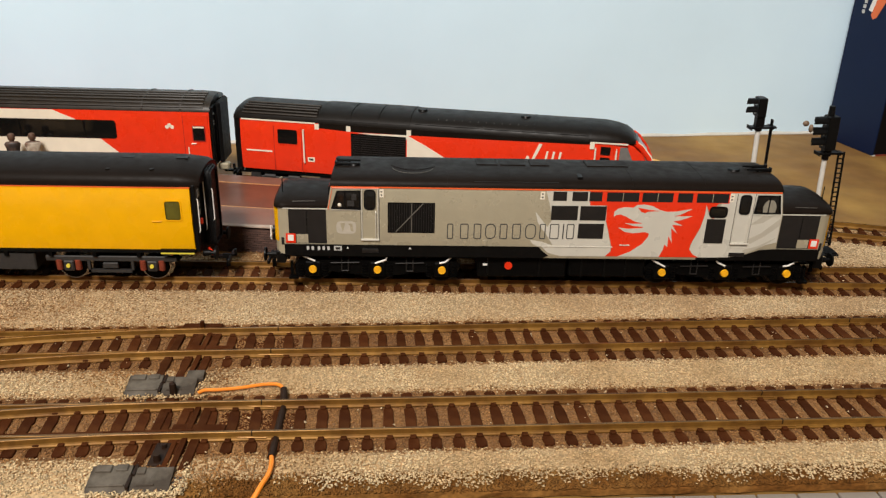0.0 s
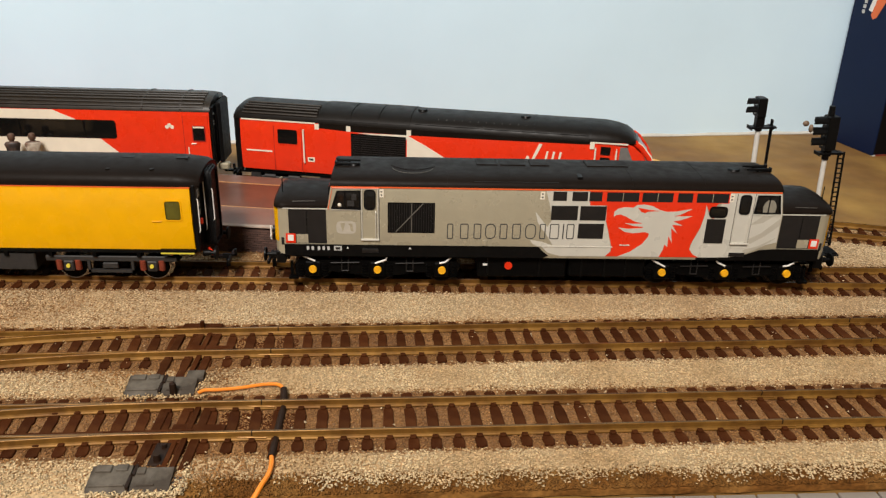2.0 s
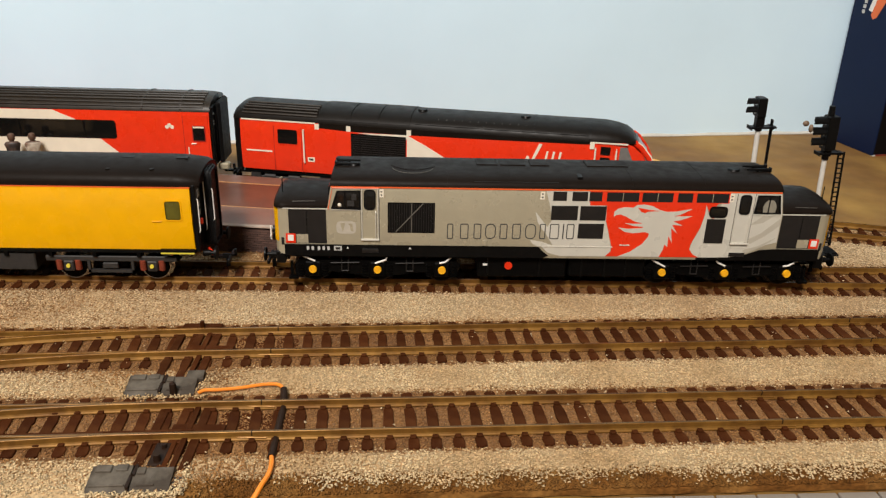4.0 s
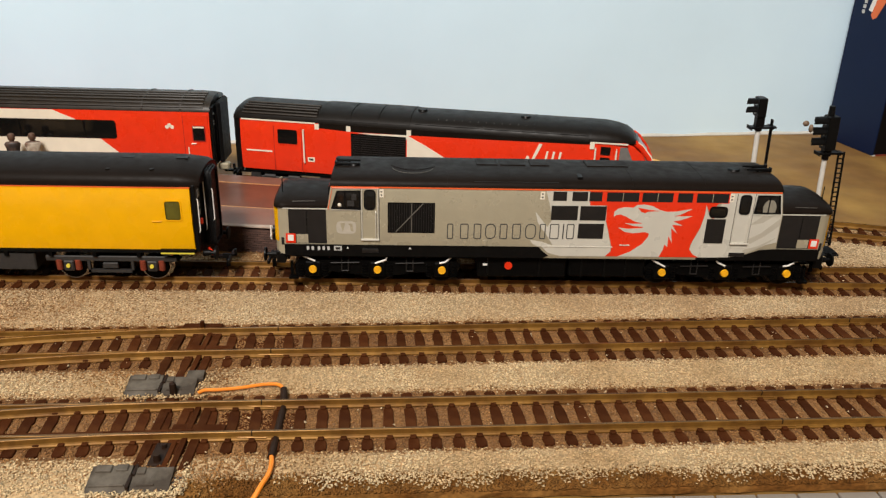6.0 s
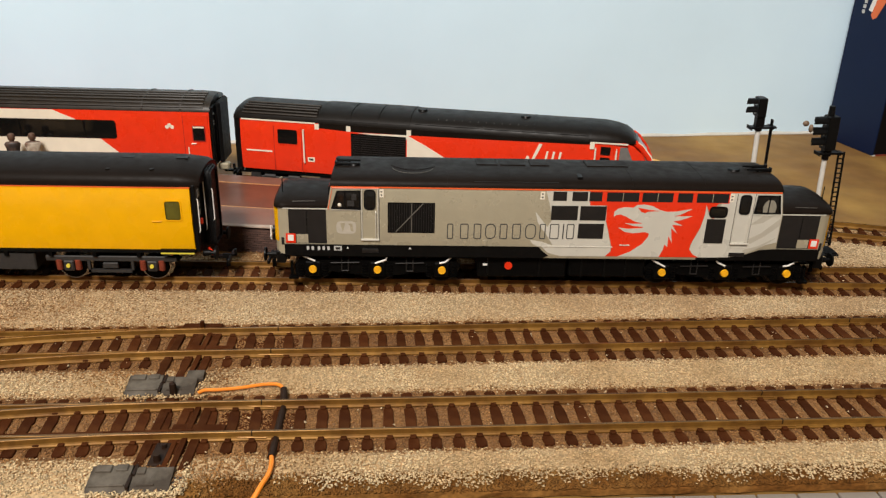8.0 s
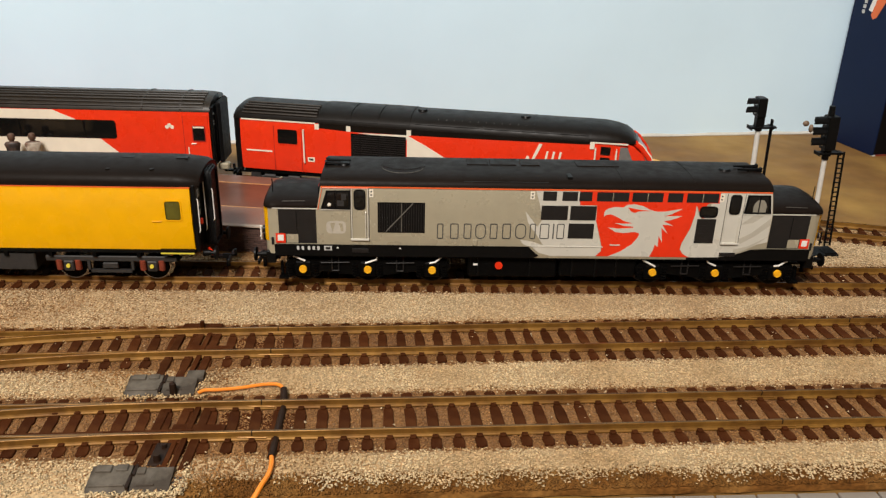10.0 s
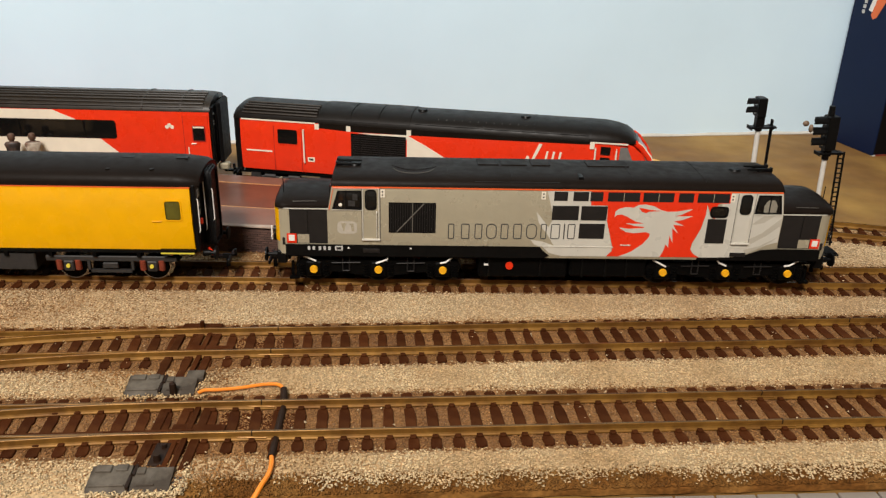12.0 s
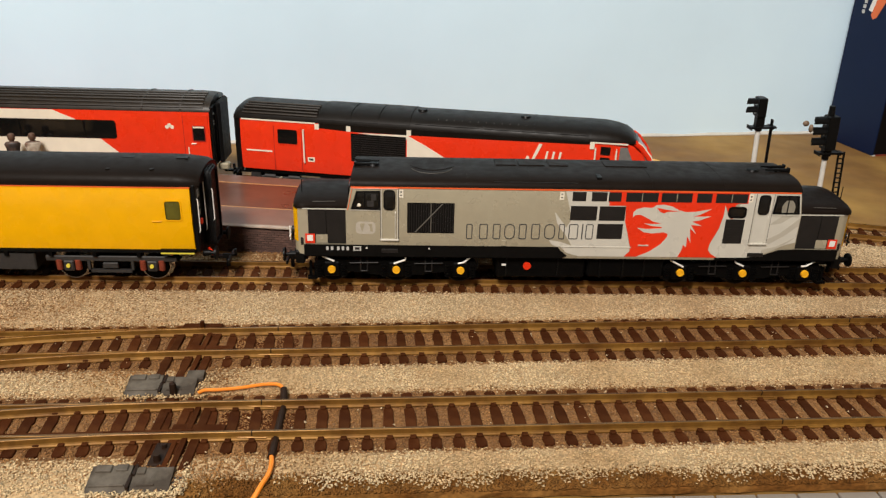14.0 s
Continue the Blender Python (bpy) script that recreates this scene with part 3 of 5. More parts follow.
        x0, x1 = sorted((s * 80.6, s * 73.8))
        bar = s * 87.2
        bm = B()
        ring = [pts, [(sum(p[0] for p in pts) / 4 * 0.14 + x * 0.86, sum(p[1] for p in pts) / 4 * 0.14 + z * 0.86) for x, z in pts]]
        rows = [[bm.verts.new((x, y, z)) for x, z in q] for q, y in ((ring[0], -SIDE), (ring[0], -SIDE - 0.4), (ring[1], -SIDE - 0.4), (ring[1], -SIDE))]
        for a, b in zip(rows, rows[1:]):
            for k in range(4):
                bm.faces.new((a[k], a[(k + 1) % 4], b[(k + 1) % 4], b[k]))
        part("window_frame", bm, M_BLACK, w, "black rubber window surround")
        strip("window_bar", w, bar - 0.25, bar + 0.25, 38.0, 46.0, -SIDE - 0.25, -SIDE, M_BLACK)
        strip("window_sill", w, min(p[0] for p in pts), max(p[0] for p in pts), 37.5, 38.0, -SIDE - 0.3, -SIDE, M_LIGHTGREY)
        if s < 0:
            bm = B()
            tube(bm, [(-94.2, -SIDE - 0.05, 37.6), (-92.2, -SIDE - 0.05, 46.9), (-73.6, -SIDE - 0.05, 47.0)], 0.2, 6)
            part("window_line", bm, M_ORANGE_LINE, e, "thin orange line")
            bm = B()
            cyl(bm, (-89.6, -16.6, 39.6), (-89.4, -18.15, 39.9), 1.9, 10, 0.6)
            part("seat_back", bm, M_CREAM, w)
            # Two plain blocks added in place of the driver doll in the cab.
            bm = B()
            box(bm, -86.4, -83.6, -SIDE - 0.2, -SIDE - 0.05, 39.2, 41.6, 0.05)
            box(bm, -84.6, -82.6, -SIDE - 0.2, -SIDE - 0.05, 41.8, 44.4, 0.05)
            part("cab_fitting", bm, M_UNDERGREY, w, "two dull blocks standing in for the driver doll")
        else:
            bm = B()
            loft(bm, [[(87.6 + a * math.cos(t), -SIDE - 0.14, z) for t in (0, math.pi)] + [(87.6 + a * math.cos(t), -SIDE - 0.04, z) for t in (math.pi, 0)] for z, a in ((38.5, 2.6), (41.5, 2.8), (43.0, 2.2), (44.2, 1.2))])
            part("seat_back", bm, M_SEATPALE, w, "dull grey seat behind the glass")
        d = panel("cab_door", e, rect(x0, x1, 22.6, 46.9, 0.3), -SIDE, M_LIGHTGREY if s > 0 else M_GREY, "recessed cab door with handrails", 0.1)
        window(d, x0 + 1.4, x1 - 1.5, 38.3, 46.0, -SIDE - 0.1, 1.1, M_BLACK)
        for x in (x0 + 0.1, x1 - 0.1):
            bm = B()
            box(bm, x - 0.22, x + 0.22, -SIDE - 0.55, -SIDE, 24.0, 46.6, 0.1)
            part("door_post", bm, M_LIGHTGREY, d)
        # Dark strips beside the posts stand in for shade in the door recess.
        for x in (x0 - 0.35, x1 + 0.35):
            strip("door_seam", d, x - 0.12, x + 0.12, 24.0, 46.8, -SIDE - 0.12, -SIDE, M_SEAT)
        bm = B()
        tube(bm, [(x1 - 1.0, -SIDE - 0.2, 25.4), (x1 - 1.0, -SIDE - 0.75, 26.0), (x1 - 1.0, -SIDE - 0.75, 36.6), (x1 - 1.0, -SIDE - 0.2, 37.2)], 0.2, 6)
        part("door_rail", bm, M_LIGHTGREY, d)
        strip("door_step", d, x0 - 0.4, x1 + 0.4, 24.4, 25.2, -SIDE - 0.9, -SIDE, M_LIGHTGREY, "pale step ledge", 0.12)
        strip("lower_step", d, x0, x1, 18.9, 20.6, -SIDE - 0.35, -SIDE - 0.05, M_DKGREY, "", 0.1)
    # radiator louvre with slats and brace
    lv = panel("louvre", e, rect(-70, -50.7, 27.9, 41.1), -SIDE, M_BLACK, "black louvre panel with upright slats")
    for k in range(19):
        x = -69.4 + k * 1.0
        strip("slat", lv, x, x + 0.4, 28.4, 40.6, -SIDE - 0.34, -SIDE - 0.1, M_DKGREY)
    bm = B()
    box(bm, -60.5, -60.0, -SIDE - 0.45, -SIDE - 0.1, 28.2, 40.8)
    tube(bm, [(-66.6, -SIDE - 0.4, 28.4), (-55.6, -SIDE - 0.4, 40.8)], 0.28, 6)
    part("brace", bm, M_SEAT, lv)

    # painted panels
    red = [(12.7, 42.6), (67.4, 43.2), (65.3, 41.7), (65.0, 35.7), (63.8, 36.2), (61.0, 41.8), (61.0, 37.6), (59.8, 31.3), (57.0, 24.4), (56.7, 21.8), (58.2, 19.8), (60.9, 18.2), (21.3, 18.3), (23.5, 20.6), (23.5, 22.7), (21.9, 28.3), (20.1, 34.1), (19.8, 41.0), (12.8, 40.9)]
    r = panel("red_panel", e, red, -SIDE, M_RED, "bright red painted side panel", 0.06)
    panel("red_band", e, rect(12.4, 70.4, 42.5, 47.0), -SIDE, M_RED, "red band between the upper windows", 0.065)
    eagle = [(23.1, 36.0), (23.1, 38.3), (24.4, 39.6), (27.2, 40.4), (30.7, 40.2), (32.4, 41.4), (35.2, 41.7), (38.8, 41.0), (42.1, 39.3), (45.0, 38.6), (48.5, 38.7), (55.6, 40.0), (51.1, 37.5), (48.3, 36.6), (55.9, 36.8), (51.4, 35.0), (48.2, 34.4), (52.5, 32.5), (47.9, 32.9), (50.6, 28.9), (47.7, 31.4), (48.8, 24.8), (47.0, 27.9), (47.2, 22.7), (45.8, 24.0), (45.4, 21.4), (44.1, 18.3), (26.5, 18.3), (31.8, 20.7), (36.2, 24.1), (38.4, 27.2), (38.7, 28.8), (36.7, 29.5), (32.0, 28.9), (28.4, 29.4), (25.4, 31.4), (29.4, 30.9), (35.6, 31.3), (36.0, 31.8), (31.6, 32.2), (27.7, 33.4), (31.5, 33.1), (35.5, 33.3), (31.9, 34.2), (28.3, 36.2), (25.9, 37.2), (24.0, 36.9)]
    bird = panel("bird_emblem", e, eagle, -SIDE - 0.07, M_LIGHTGREY, "pale grey bird head emblem", 0.05)
    panel("emblem_eye", bird, [(32.6, 40.3), (37.9, 39.3), (42.6, 38.9), (37.2, 38.6), (35.8, 37.9), (34.2, 38.5)], -SIDE - 0.12, M_RED, "", 0.05)
    panel("emblem_mark", r, rect(27.7, 29.6, 23.7, 27.2), -SIDE - 0.07, M_RED, "", 0.25)
    strip("mark_bar", r, 26.8, 31.0, 23.3, 23.8, -SIDE - 0.35, -SIDE, M_LIGHTGREY)
    # paler swept shapes at both ends of the red panel
    panel("pale_sweep", e, [(-5.6, 46.9), (12.4, 46.9), (12.4, 42.0), (19.7, 40.6), (20.0, 34), (21.7, 28.3), (23.3, 22.6), (23.3, 20.6), (21.2, 18.2), (2.1, 18.2), (-3.0, 19.6), (-5.6, 22.0), (-1.0, 22.6), (-5.1, 29.2), (-2.4, 34.3), (-3.6, 40.4)], -SIDE, M_LIGHTGREY, "paler silver swept paint", 0.045)
    panel("pale_sweep", e, [(-9.4, 37.9), (-4.0, 31.0), (0.5, 27.0), (-5.6, 29.4), (-8.2, 33.2)], -SIDE, M_LIGHTGREY, "paler silver swept paint", 0.04)
    panel("pale_sweep", e, [(-11, 25.4), (-6.0, 24.6), (-0.5, 22.7), (-7.5, 22.5), (-9.6, 23.4)], -SIDE, M_LIGHTGREY, "paler silver swept paint", 0.04)
    panel("pale_sweep", e, [(61.0, 41.6), (62.4, 38.0), (64.4, 35.0), (67.6, 43.0), (70.5, 43.2), (70.5, 47.0), (91.8, 46.9), (93.4, 37.6), (93.4, 25.5), (89.0, 24.3), (84, 21.6), (78, 19.2), (73, 18.3), (61.0, 18.2), (58.3, 19.8), (56.9, 21.8), (57.2, 24.4), (60.0, 31.3), (61.1, 37.6)], -SIDE, M_LIGHTGREY, "paler silver swept paint", 0.045)
    panel("grey_feather", e, [(80.4, 33.0), (86.5, 38.0), (91, 38.0), (86, 34.2)], -SIDE - 0.05, M_FEATHER, "", 0.03)
    panel("grey_feather", e, [(80.4, 26.4), (86.0, 29.6), (93.3, 36.4), (93.3, 33.0), (88, 28.4), (82, 24.6)], -SIDE - 0.05, M_FEATHER, "", 0.03)
    panel("grey_feather", e, [(79.5, 22.0), (85.5, 23.6), (93.2, 28.0), (90.5, 25.6), (84.8, 22.0), (80, 19.8)], -SIDE - 0.05, M_FEATHER, "", 0.03)
    # lower skirt fold
    strip("body_fold", e, -6.0, 24.0, 22.25, 22.75, -SIDE - 0.28, -SIDE, M_LIGHTGREY, "", 0.1)
    # upper windows
    for x0, x1 in ((-2.7, 2.9), (5.2, 11.5), (12.2, 17.4), (19.4, 32.6), (34.0, 46.7), (48.7, 54.9), (56.6, 69.8)):
        u = panel("upper_window", e, rect(x0, x1, 42.8, 46.7), -SIDE - 0.06, M_DKGREY, "dark grey upper grille", 0.12)
        if x1 - x0 > 10:
            strip("mullion", u, (x0 + x1) / 2 - 0.12, (x0 + x1) / 2 + 0.12, 42.9, 46.6, -SIDE - 0.32, -SIDE - 0.1, M_GREY)
    for x0, x1, z0, z1 in ((-3.0, 8.0, 34.4, 40.6), (9.0, 19.7, 34.4, 40.6), (8.8, 19.4, 26.3, 32.9), (62.2, 70.2, 24.8, 35.6)):
        g = panel("grille", e, rect(x0, x1, z0, z1), -SIDE - 0.05, M_DKGREY, "dark grey side grille", 0.14)
        n = 9
        for k in range(n):
            z = z0 + (z1 - z0) * (k + 0.5) / n
            strip("slat", g, x0 + 0.3, x1 - 0.3, z - 0.2, z + 0.2, -SIDE - 0.24, -SIDE - 0.15, M_DKGREY)
    window(e, 63.2, 69.7, 36.9, 40.6, -SIDE - 0.05, 1.0, M_BLACK, rim_label="black rubber window surround", w=0.6)
    for x in (-72.5, -7.0, 71.2):
        lab = panel("data_label", e, rect(x - 0.9, x + 0.9, 43.2, 46.6), -SIDE - 0.05, M_CREAM, "small cream data label", 0.05)
        for z in (45.3, 43.9):
            panel("label_mark", lab, rect(x - 0.35, x + 0.35, z, z + 0.6), -SIDE - 0.1, M_TEXT, "", 0.04)
    # company name and running number, as plain shapes
    for k, (x, w) in enumerate(((-45.6, 2.6), (-40.2, 3.5), (-34.6, 3.2), (-29.8, 4.4), (-23.8, 3.2), (-18.6, 3.6), (-13.2, 4.5), (-7.2, 2.5), (-3.0, 3.9), (2.4, 0.5), (4.0, 3.2))):
        z0 = 25.4 + 0.0105 * (x + 45)
        bm = B()
        if w > 1:
            frame_plate(bm, x + 0.4, x + w - 0.4, z0 + 0.4, z0 + 6.4, 0.4, -SIDE - 0.11, -SIDE, 0.3 if k not in (3, 6) else 1.6)
        else:
            plate(bm, rect(x, x + w, z0, z0 + 6.8), -SIDE - 0.11, -SIDE)
        part("name_bar", bm, M_TEXT, e, "charcoal name bar")
    for k in range(5):
        x = -103.6 + k * 1.95 + (0.6 if k > 1 else 0)
        panel("number_bar", e, rect(x + 0.15, x + 1.2, 19.8, 21.5, 0.3), -SIDE - 0.12, M_PALETEXT, "pale number bar", 0.05)
    em = panel("works_plate", e, rect(-92.2, -89.0, 19.7, 21.7), -SIDE - 0.12, M_PALETEXT, "small pale works plate", 0.05)
    panel("plate_mark", em, rect(-91.6, -89.6, 20.1, 21.2), -SIDE - 0.17, M_DKGREY, "", 0.04)
    for x in (-86.6, -60.8):
        panel("lifting_mark", e, [(x - 0.5, 20.6), (x + 0.5, 20.6), (x, 21.5)], -SIDE - 0.12, M_WHITE, "", 0.04)
    strip("fuel_filler", e, -30.8, -28.8, 22.6, 25.2, -SIDE - 0.5, -SIDE, M_GREY, "", 0.15)
    panel("faded_patch", e, rect(-91.0, -83.0, 27.2, 32.6, 1.6), -SIDE, M_FADED, "pale rubbed emblem patch", 0.03)
    panel("rubbed_mark", e, [(-89.4, 31.8), (-87.2, 31.8), (-87.6, 30.8), (-88.4, 28.0), (-89.2, 30.6)], -SIDE - 0.04, M_GREY, "", 0.03)
    panel("rubbed_mark", e, [(-86.2, 31.6), (-84.4, 31.8), (-84.0, 28.2), (-85.2, 28.4), (-85.4, 30.6)], -SIDE - 0.04, M_GREY, "", 0.03)

    # tanks and boxes between the bogies
    strip("fuel_tank", e, -32, 6, 6.8, 17.0, -15.2, 15.2, M_UNDER, "black fuel tank", 0.8)
    strip("battery_box", e, 7, 40, 7.4, 17.0, -15.4, 15.4, M_UNDER, "black battery box", 0.8)
    for x in (-28, -6, 12, 22, 31):
        strip("tank_rib", e, x, x + 0.7, 7.4, 16.6, -15.7, -15.2, M_BLACK)
    strip("tank_label", e, -29.8, -27.4, 12.4, 13.2, -15.5, -15.2, M_WHITE)
    bm = B()
    cyl(bm, (-19, -15.0, 12.5), (-19, -16.0, 12.5), 1.65, 20)
    part("gauge_cap", bm, M_RED, e, "round red cap on the tank", True)

    wheels = []
    for c, s in ((-74.4, -1), (74.4, 1)):
        bg = thing("bogie", c, 0, 0)
        bg.parent = e
        strip("bolster", bg, -30, 30, 9, 12.5, -10, 10, M_UNDER)
        for side in (-1, 1):
            ys = sorted((side * 13.4, side * 15.0))
            bm = B()
            plate(bm, [(-35, 11.4), (-33, 9.4), (-20, 9.0), (-8, 7.4), (8, 7.4), (20, 9.0), (33, 9.4), (35, 11.4), (33, 14.2), (-33, 14.2)], ys[0], ys[1])
            part("side_frame", bm, M_UNDER, bg, "black bogie side frame")
            for x in (-27.2, 0.0, 27.2):
                ya = sorted((side * 13.0, side * 15.6))
                bx = strip("axlebox", bg, x - 3.4, x + 3.4, 6.6, 13.4, ya[0], ya[1], M_UNDER, "", 0.6)
                bm = B()
                cyl(bm, (x, side * 15.4, 10.1), (x, side * 16.5, 10.1), 1.75, 20, 1.55)
                part("axlebox_cover", bm, M_AXLE, bx, "round yellow axlebox cover", True)
                for d in (-5.2, 5.2):
                    bm = B()
                    for k in range(5):
                        cyl(bm, (x + d, side * 14.4, 6.8 + k * 1.2), (x + d, side * 14.4, 7.5 + k * 1.2), 1.5, 10)
                    part("coil_spring", bm, M_UNDER, bx)
            for x in (-13.6, 13.6):
                bm = B()
                for d in (-1.4, 1.4):
                    tube(bm, [(x + d, side * 15.5, 15.5), (x + d, side * 15.9, 9.5)], 0.28, 6)
                tube(bm, [(x - 1.4, side * 15.9, 9.6), (x + 1.4, side * 15.9, 9.6)], 0.28, 6)
                part("brake_hanger", bm, M_DKGREY, bg)
                bm = B()
                tube(bm, [(x - 6, side * 16.0, 13.2), (x + 6, side * 16.0, 13.5)], 0.25, 6)
                part("brake_rod", bm, M_DKGREY, bg)
            bars = (((-31.2, 16.5), (-26.1, 14.0)), ((-1.0, 13.2), (3.6, 14.9), (4.1, 16.9)), ((26.0, 13.5), (28.4, 14.0), (31.0, 16.4))) if s < 0 else (((-32.3, 16.1), (-26.4, 13.0)), ((-5.2, 17.2), (-3.8, 15.2), (-0.4, 13.6)), ((24.8, 13.8), (27.0, 14.0), (31.2, 16.9)))
            for b in bars:
                bm = B()
                tube(bm, [(x, side * 16.2, z) for x, z in b], 0.42, 6)
                part("sand_pipe", bm, M_WHITE, bg, "white sanding pipe")
        for x in (-27.2, 0.0, 27.2):
            w = wheelset(bg, x, 7.3, M_DARKSTEEL)
            wheels.append((w, x))
        strip("guard_iron", bg, *sorted((s * 36, s * 37)), 4.2, 12, -13, -11, M_UNDER)
        bm = B()
        box(bm, *sorted((s * 33.5, s * 37.6)), -15, -12.5, 5.0, 6.0)
        box(bm, *sorted((s * 33.6, s * 34.6)), -14.4, -13.2, 5.0, 12.0)
        part("bogie_step", bm, M_UNDER, bg)
    return e, wheels


engine, engine_wheels = engine_body()


# ---- yellow coach on the engine's track ----
def yellow_coach():
    """A test-train coach; local x = 0 lies 70 mm from its near end."""
    c = thing("yellow_coach", -220, 0, 0, 0, "warm yellow model coach with a dark roof, standing on the rails", "coach")
    L0, L1, S = -180.0, 70.5, 17.0
    ring = profile([(-S + 0.9, 18.4), (-S + 0.35, 22), (-S, 30), (-S, 38), (-S + 0.25, 43), (-S + 0.7, 45.7)])
    bm = B()
    loft(bm, [[(x, y * k, z) for y, z in ring] for x, k in ((L0, 0.97), (L0 + 1.5, 1.0), (L1 - 0.8, 1.0), (L1, 0.985))])
    part("body", bm, M_YELLOW, c, "glossy warm yellow side", True)
    ring = [(-16.3, 45.7), (-16.1, 47.4), (-15.2, 49.3), (-13.0, 51.0), (-9.0, 52.4), (-4, 53.2), (0, 53.4)]
    bm = B()
    secs = []
    for x, k, h in ((L0, 1.0, 1.0), (L1 - 12, 1.0, 1.0), (L1 - 5, 0.995, 0.96), (L1 + 1.0, 0.96, 0.84), (L1 + 3.6, 0.90, 0.66)):
        secs.append([(x, y * k, 45.7 + (z - 45.7) * h) for y, z in profile(ring)])
    loft(bm, secs)
    roof = part("roof", bm, M_ROOF, c, "dark grey domed roof", True)
    for x in (40, 62):
        strip("roof_vent", roof, x, x + 5, 52.9, 53.55, -1.6, 1.6, M_BLACK, "", 0.2)
    for x, z in ((37.5, 51.6), (55, 51.7)):
        bm = B()
        cyl(bm, (x, -11.6, z - 0.6), (x, -11.6, z + 0.25), 0.9, 10)
        part("roof_boss", bm, M_ROOF, roof)
    strip("cantrail_line", c, L0, L1 + 0.2, 45.35, 45.75, -16.6, -16.0, M_ORANGE_LINE, "thin orange line")
    # door window with moulded surround
    w = panel("window", c, rect(60.2, 66.3, 32.0, 40.0, 0.9), -S, glass_green, "murky olive door window", 0.1)
    bm = B()
    frame_plate(bm, 60.2, 66.3, 32.0, 40.0, 0.55, -S - 0.3, -S + 0.1, 0.9)
    part("window_frame", bm, M_YELLOW, w)
    bm = B()
    frame_plate(bm, 60.5, 66.0, 32.3, 39.7, 0.2, -S - 0.2, -S, 0.8)
    part("window_seal", bm, M_BLACK, w)
    bm = B()
    tube(bm, [(54.6, -S, 31.6), (54.6, -S - 0.35, 31.3), (58.2, -S - 0.35, 31.3), (58.2, -S, 31.6)], 0.18, 6)
    part("door_handle", bm, M_YELLOW, c)
    strip("sole_bar", c, L0, L1, 16.9, 18.5, -16.2, 16.2, M_BLACK, "black sole bar")
    st = strip("door_step", c, 56.6, 70.4, 17.9, 19.0, -S - 0.8, -S + 0.6, M_BLACK, "black step edged in yellow")
    strip("step_edge", st, 56.6, 70.4, 17.1, 17.7, -S - 0.75, -S - 0.3, M_PALEYELLOW)
    # end wall, gangway bellows and handrails
    strip("end_wall", c, L1, L1 + 2.0, 17.2, 46.5, -15.8, 15.8, M_BLACK, "black coach end", 0.4)
    g = strip("gangway", c, L1 + 1.9, L1 + 3.4, 16.0, 49.4, -6.2, 6.2, M_GANGWAY, "black folded corridor connection", 0.6)
    for k in range(4):
        x = L1 + 3.4 + k * 0.75
        bm = B()
        frame_plate(bm, -4.8, 4.8, 17.2, 48.2, 1.4 - 0.4 * (k % 2), 0, 0.7, 1.2)
        bmesh.ops.rotate(bm, verts=bm.verts, cent=(0, 0, 0), matrix=Matrix.Rotation(radians(90), 3, "Z"))
        bmesh.ops.translate(bm, verts=bm.verts, vec=(x + 0.7, 0, 0))
        part("bellows_fold", bm, M_GANGWAY, g)
    strip("corridor_door", g, L1 + 3.4, L1 + 5.6, 18.0, 47.8, -4.6, 4.6, M_BLACK)
    for y, z0, z1, x in ((-15.2, 26, 40.5, 2.3), (-7.4, 24, 47.5, 3.0), (-6.2, 28, 42, 6.2)):
        bm = B()
        tube(bm, [(L1 + x, y, z0), (L1 + x + 0.3, y, z0 + 0.8), (L1 + x + 0.3, y, z1 - 0.8), (L1 + x, y, z1)], 0.24, 6)
        part("end_handrail", bm, M_WHITE, c, "white wire handrail")
    for z, h in ((43.0, 0.6), (41.8, 0.6), (40.4, 1.0), (37.6, 0.5), (36.2, 0.9), (34.0, 0.5), (32.4, 1.2)):
        strip("end_mark", c, L1 + 2.0, L1 + 2.15, z, z + h, -13.4, -10.6, M_PALETEXT)
    strip("end_socket", c, L1 + 2.0, L1 + 3.1, 28.6, 31.0, -12.6, -11.2, M_RED, "small red socket", 0.2)
    for y in (-11.4, 11.4):
        buffer(c, L1 + 1.9, y, 15.2, 1)
    coupling(c, L1 + 2.0, 1)
    bm = B()
    tube(bm, [(L1 + 3.2, -8.2, 16.2), (L1 + 4.4, -8.4, 15.0), (L1 + 4.9, -8.6, 13.0)], 0.55)
    part("brake_hose", bm, M_RED, c, "red air hose end")
    # underframe and bogie
    strip("underframe_box", c, -60, 3.8, 8.0, 16.0, -15, -3, M_UNDERGREY, "dark grey equipment box", 0.5)
    strip("underframe_box", c, -60, 3.8, 8.0, 16.0, 3, 15, M_UNDERGREY, "dark grey equipment box", 0.5)
    for x in (-24, -8, 10, 28, 46):
        strip("cross_member", c, x, x + 1.6, 14.8, 17.2, -16, 16, M_UNDER)
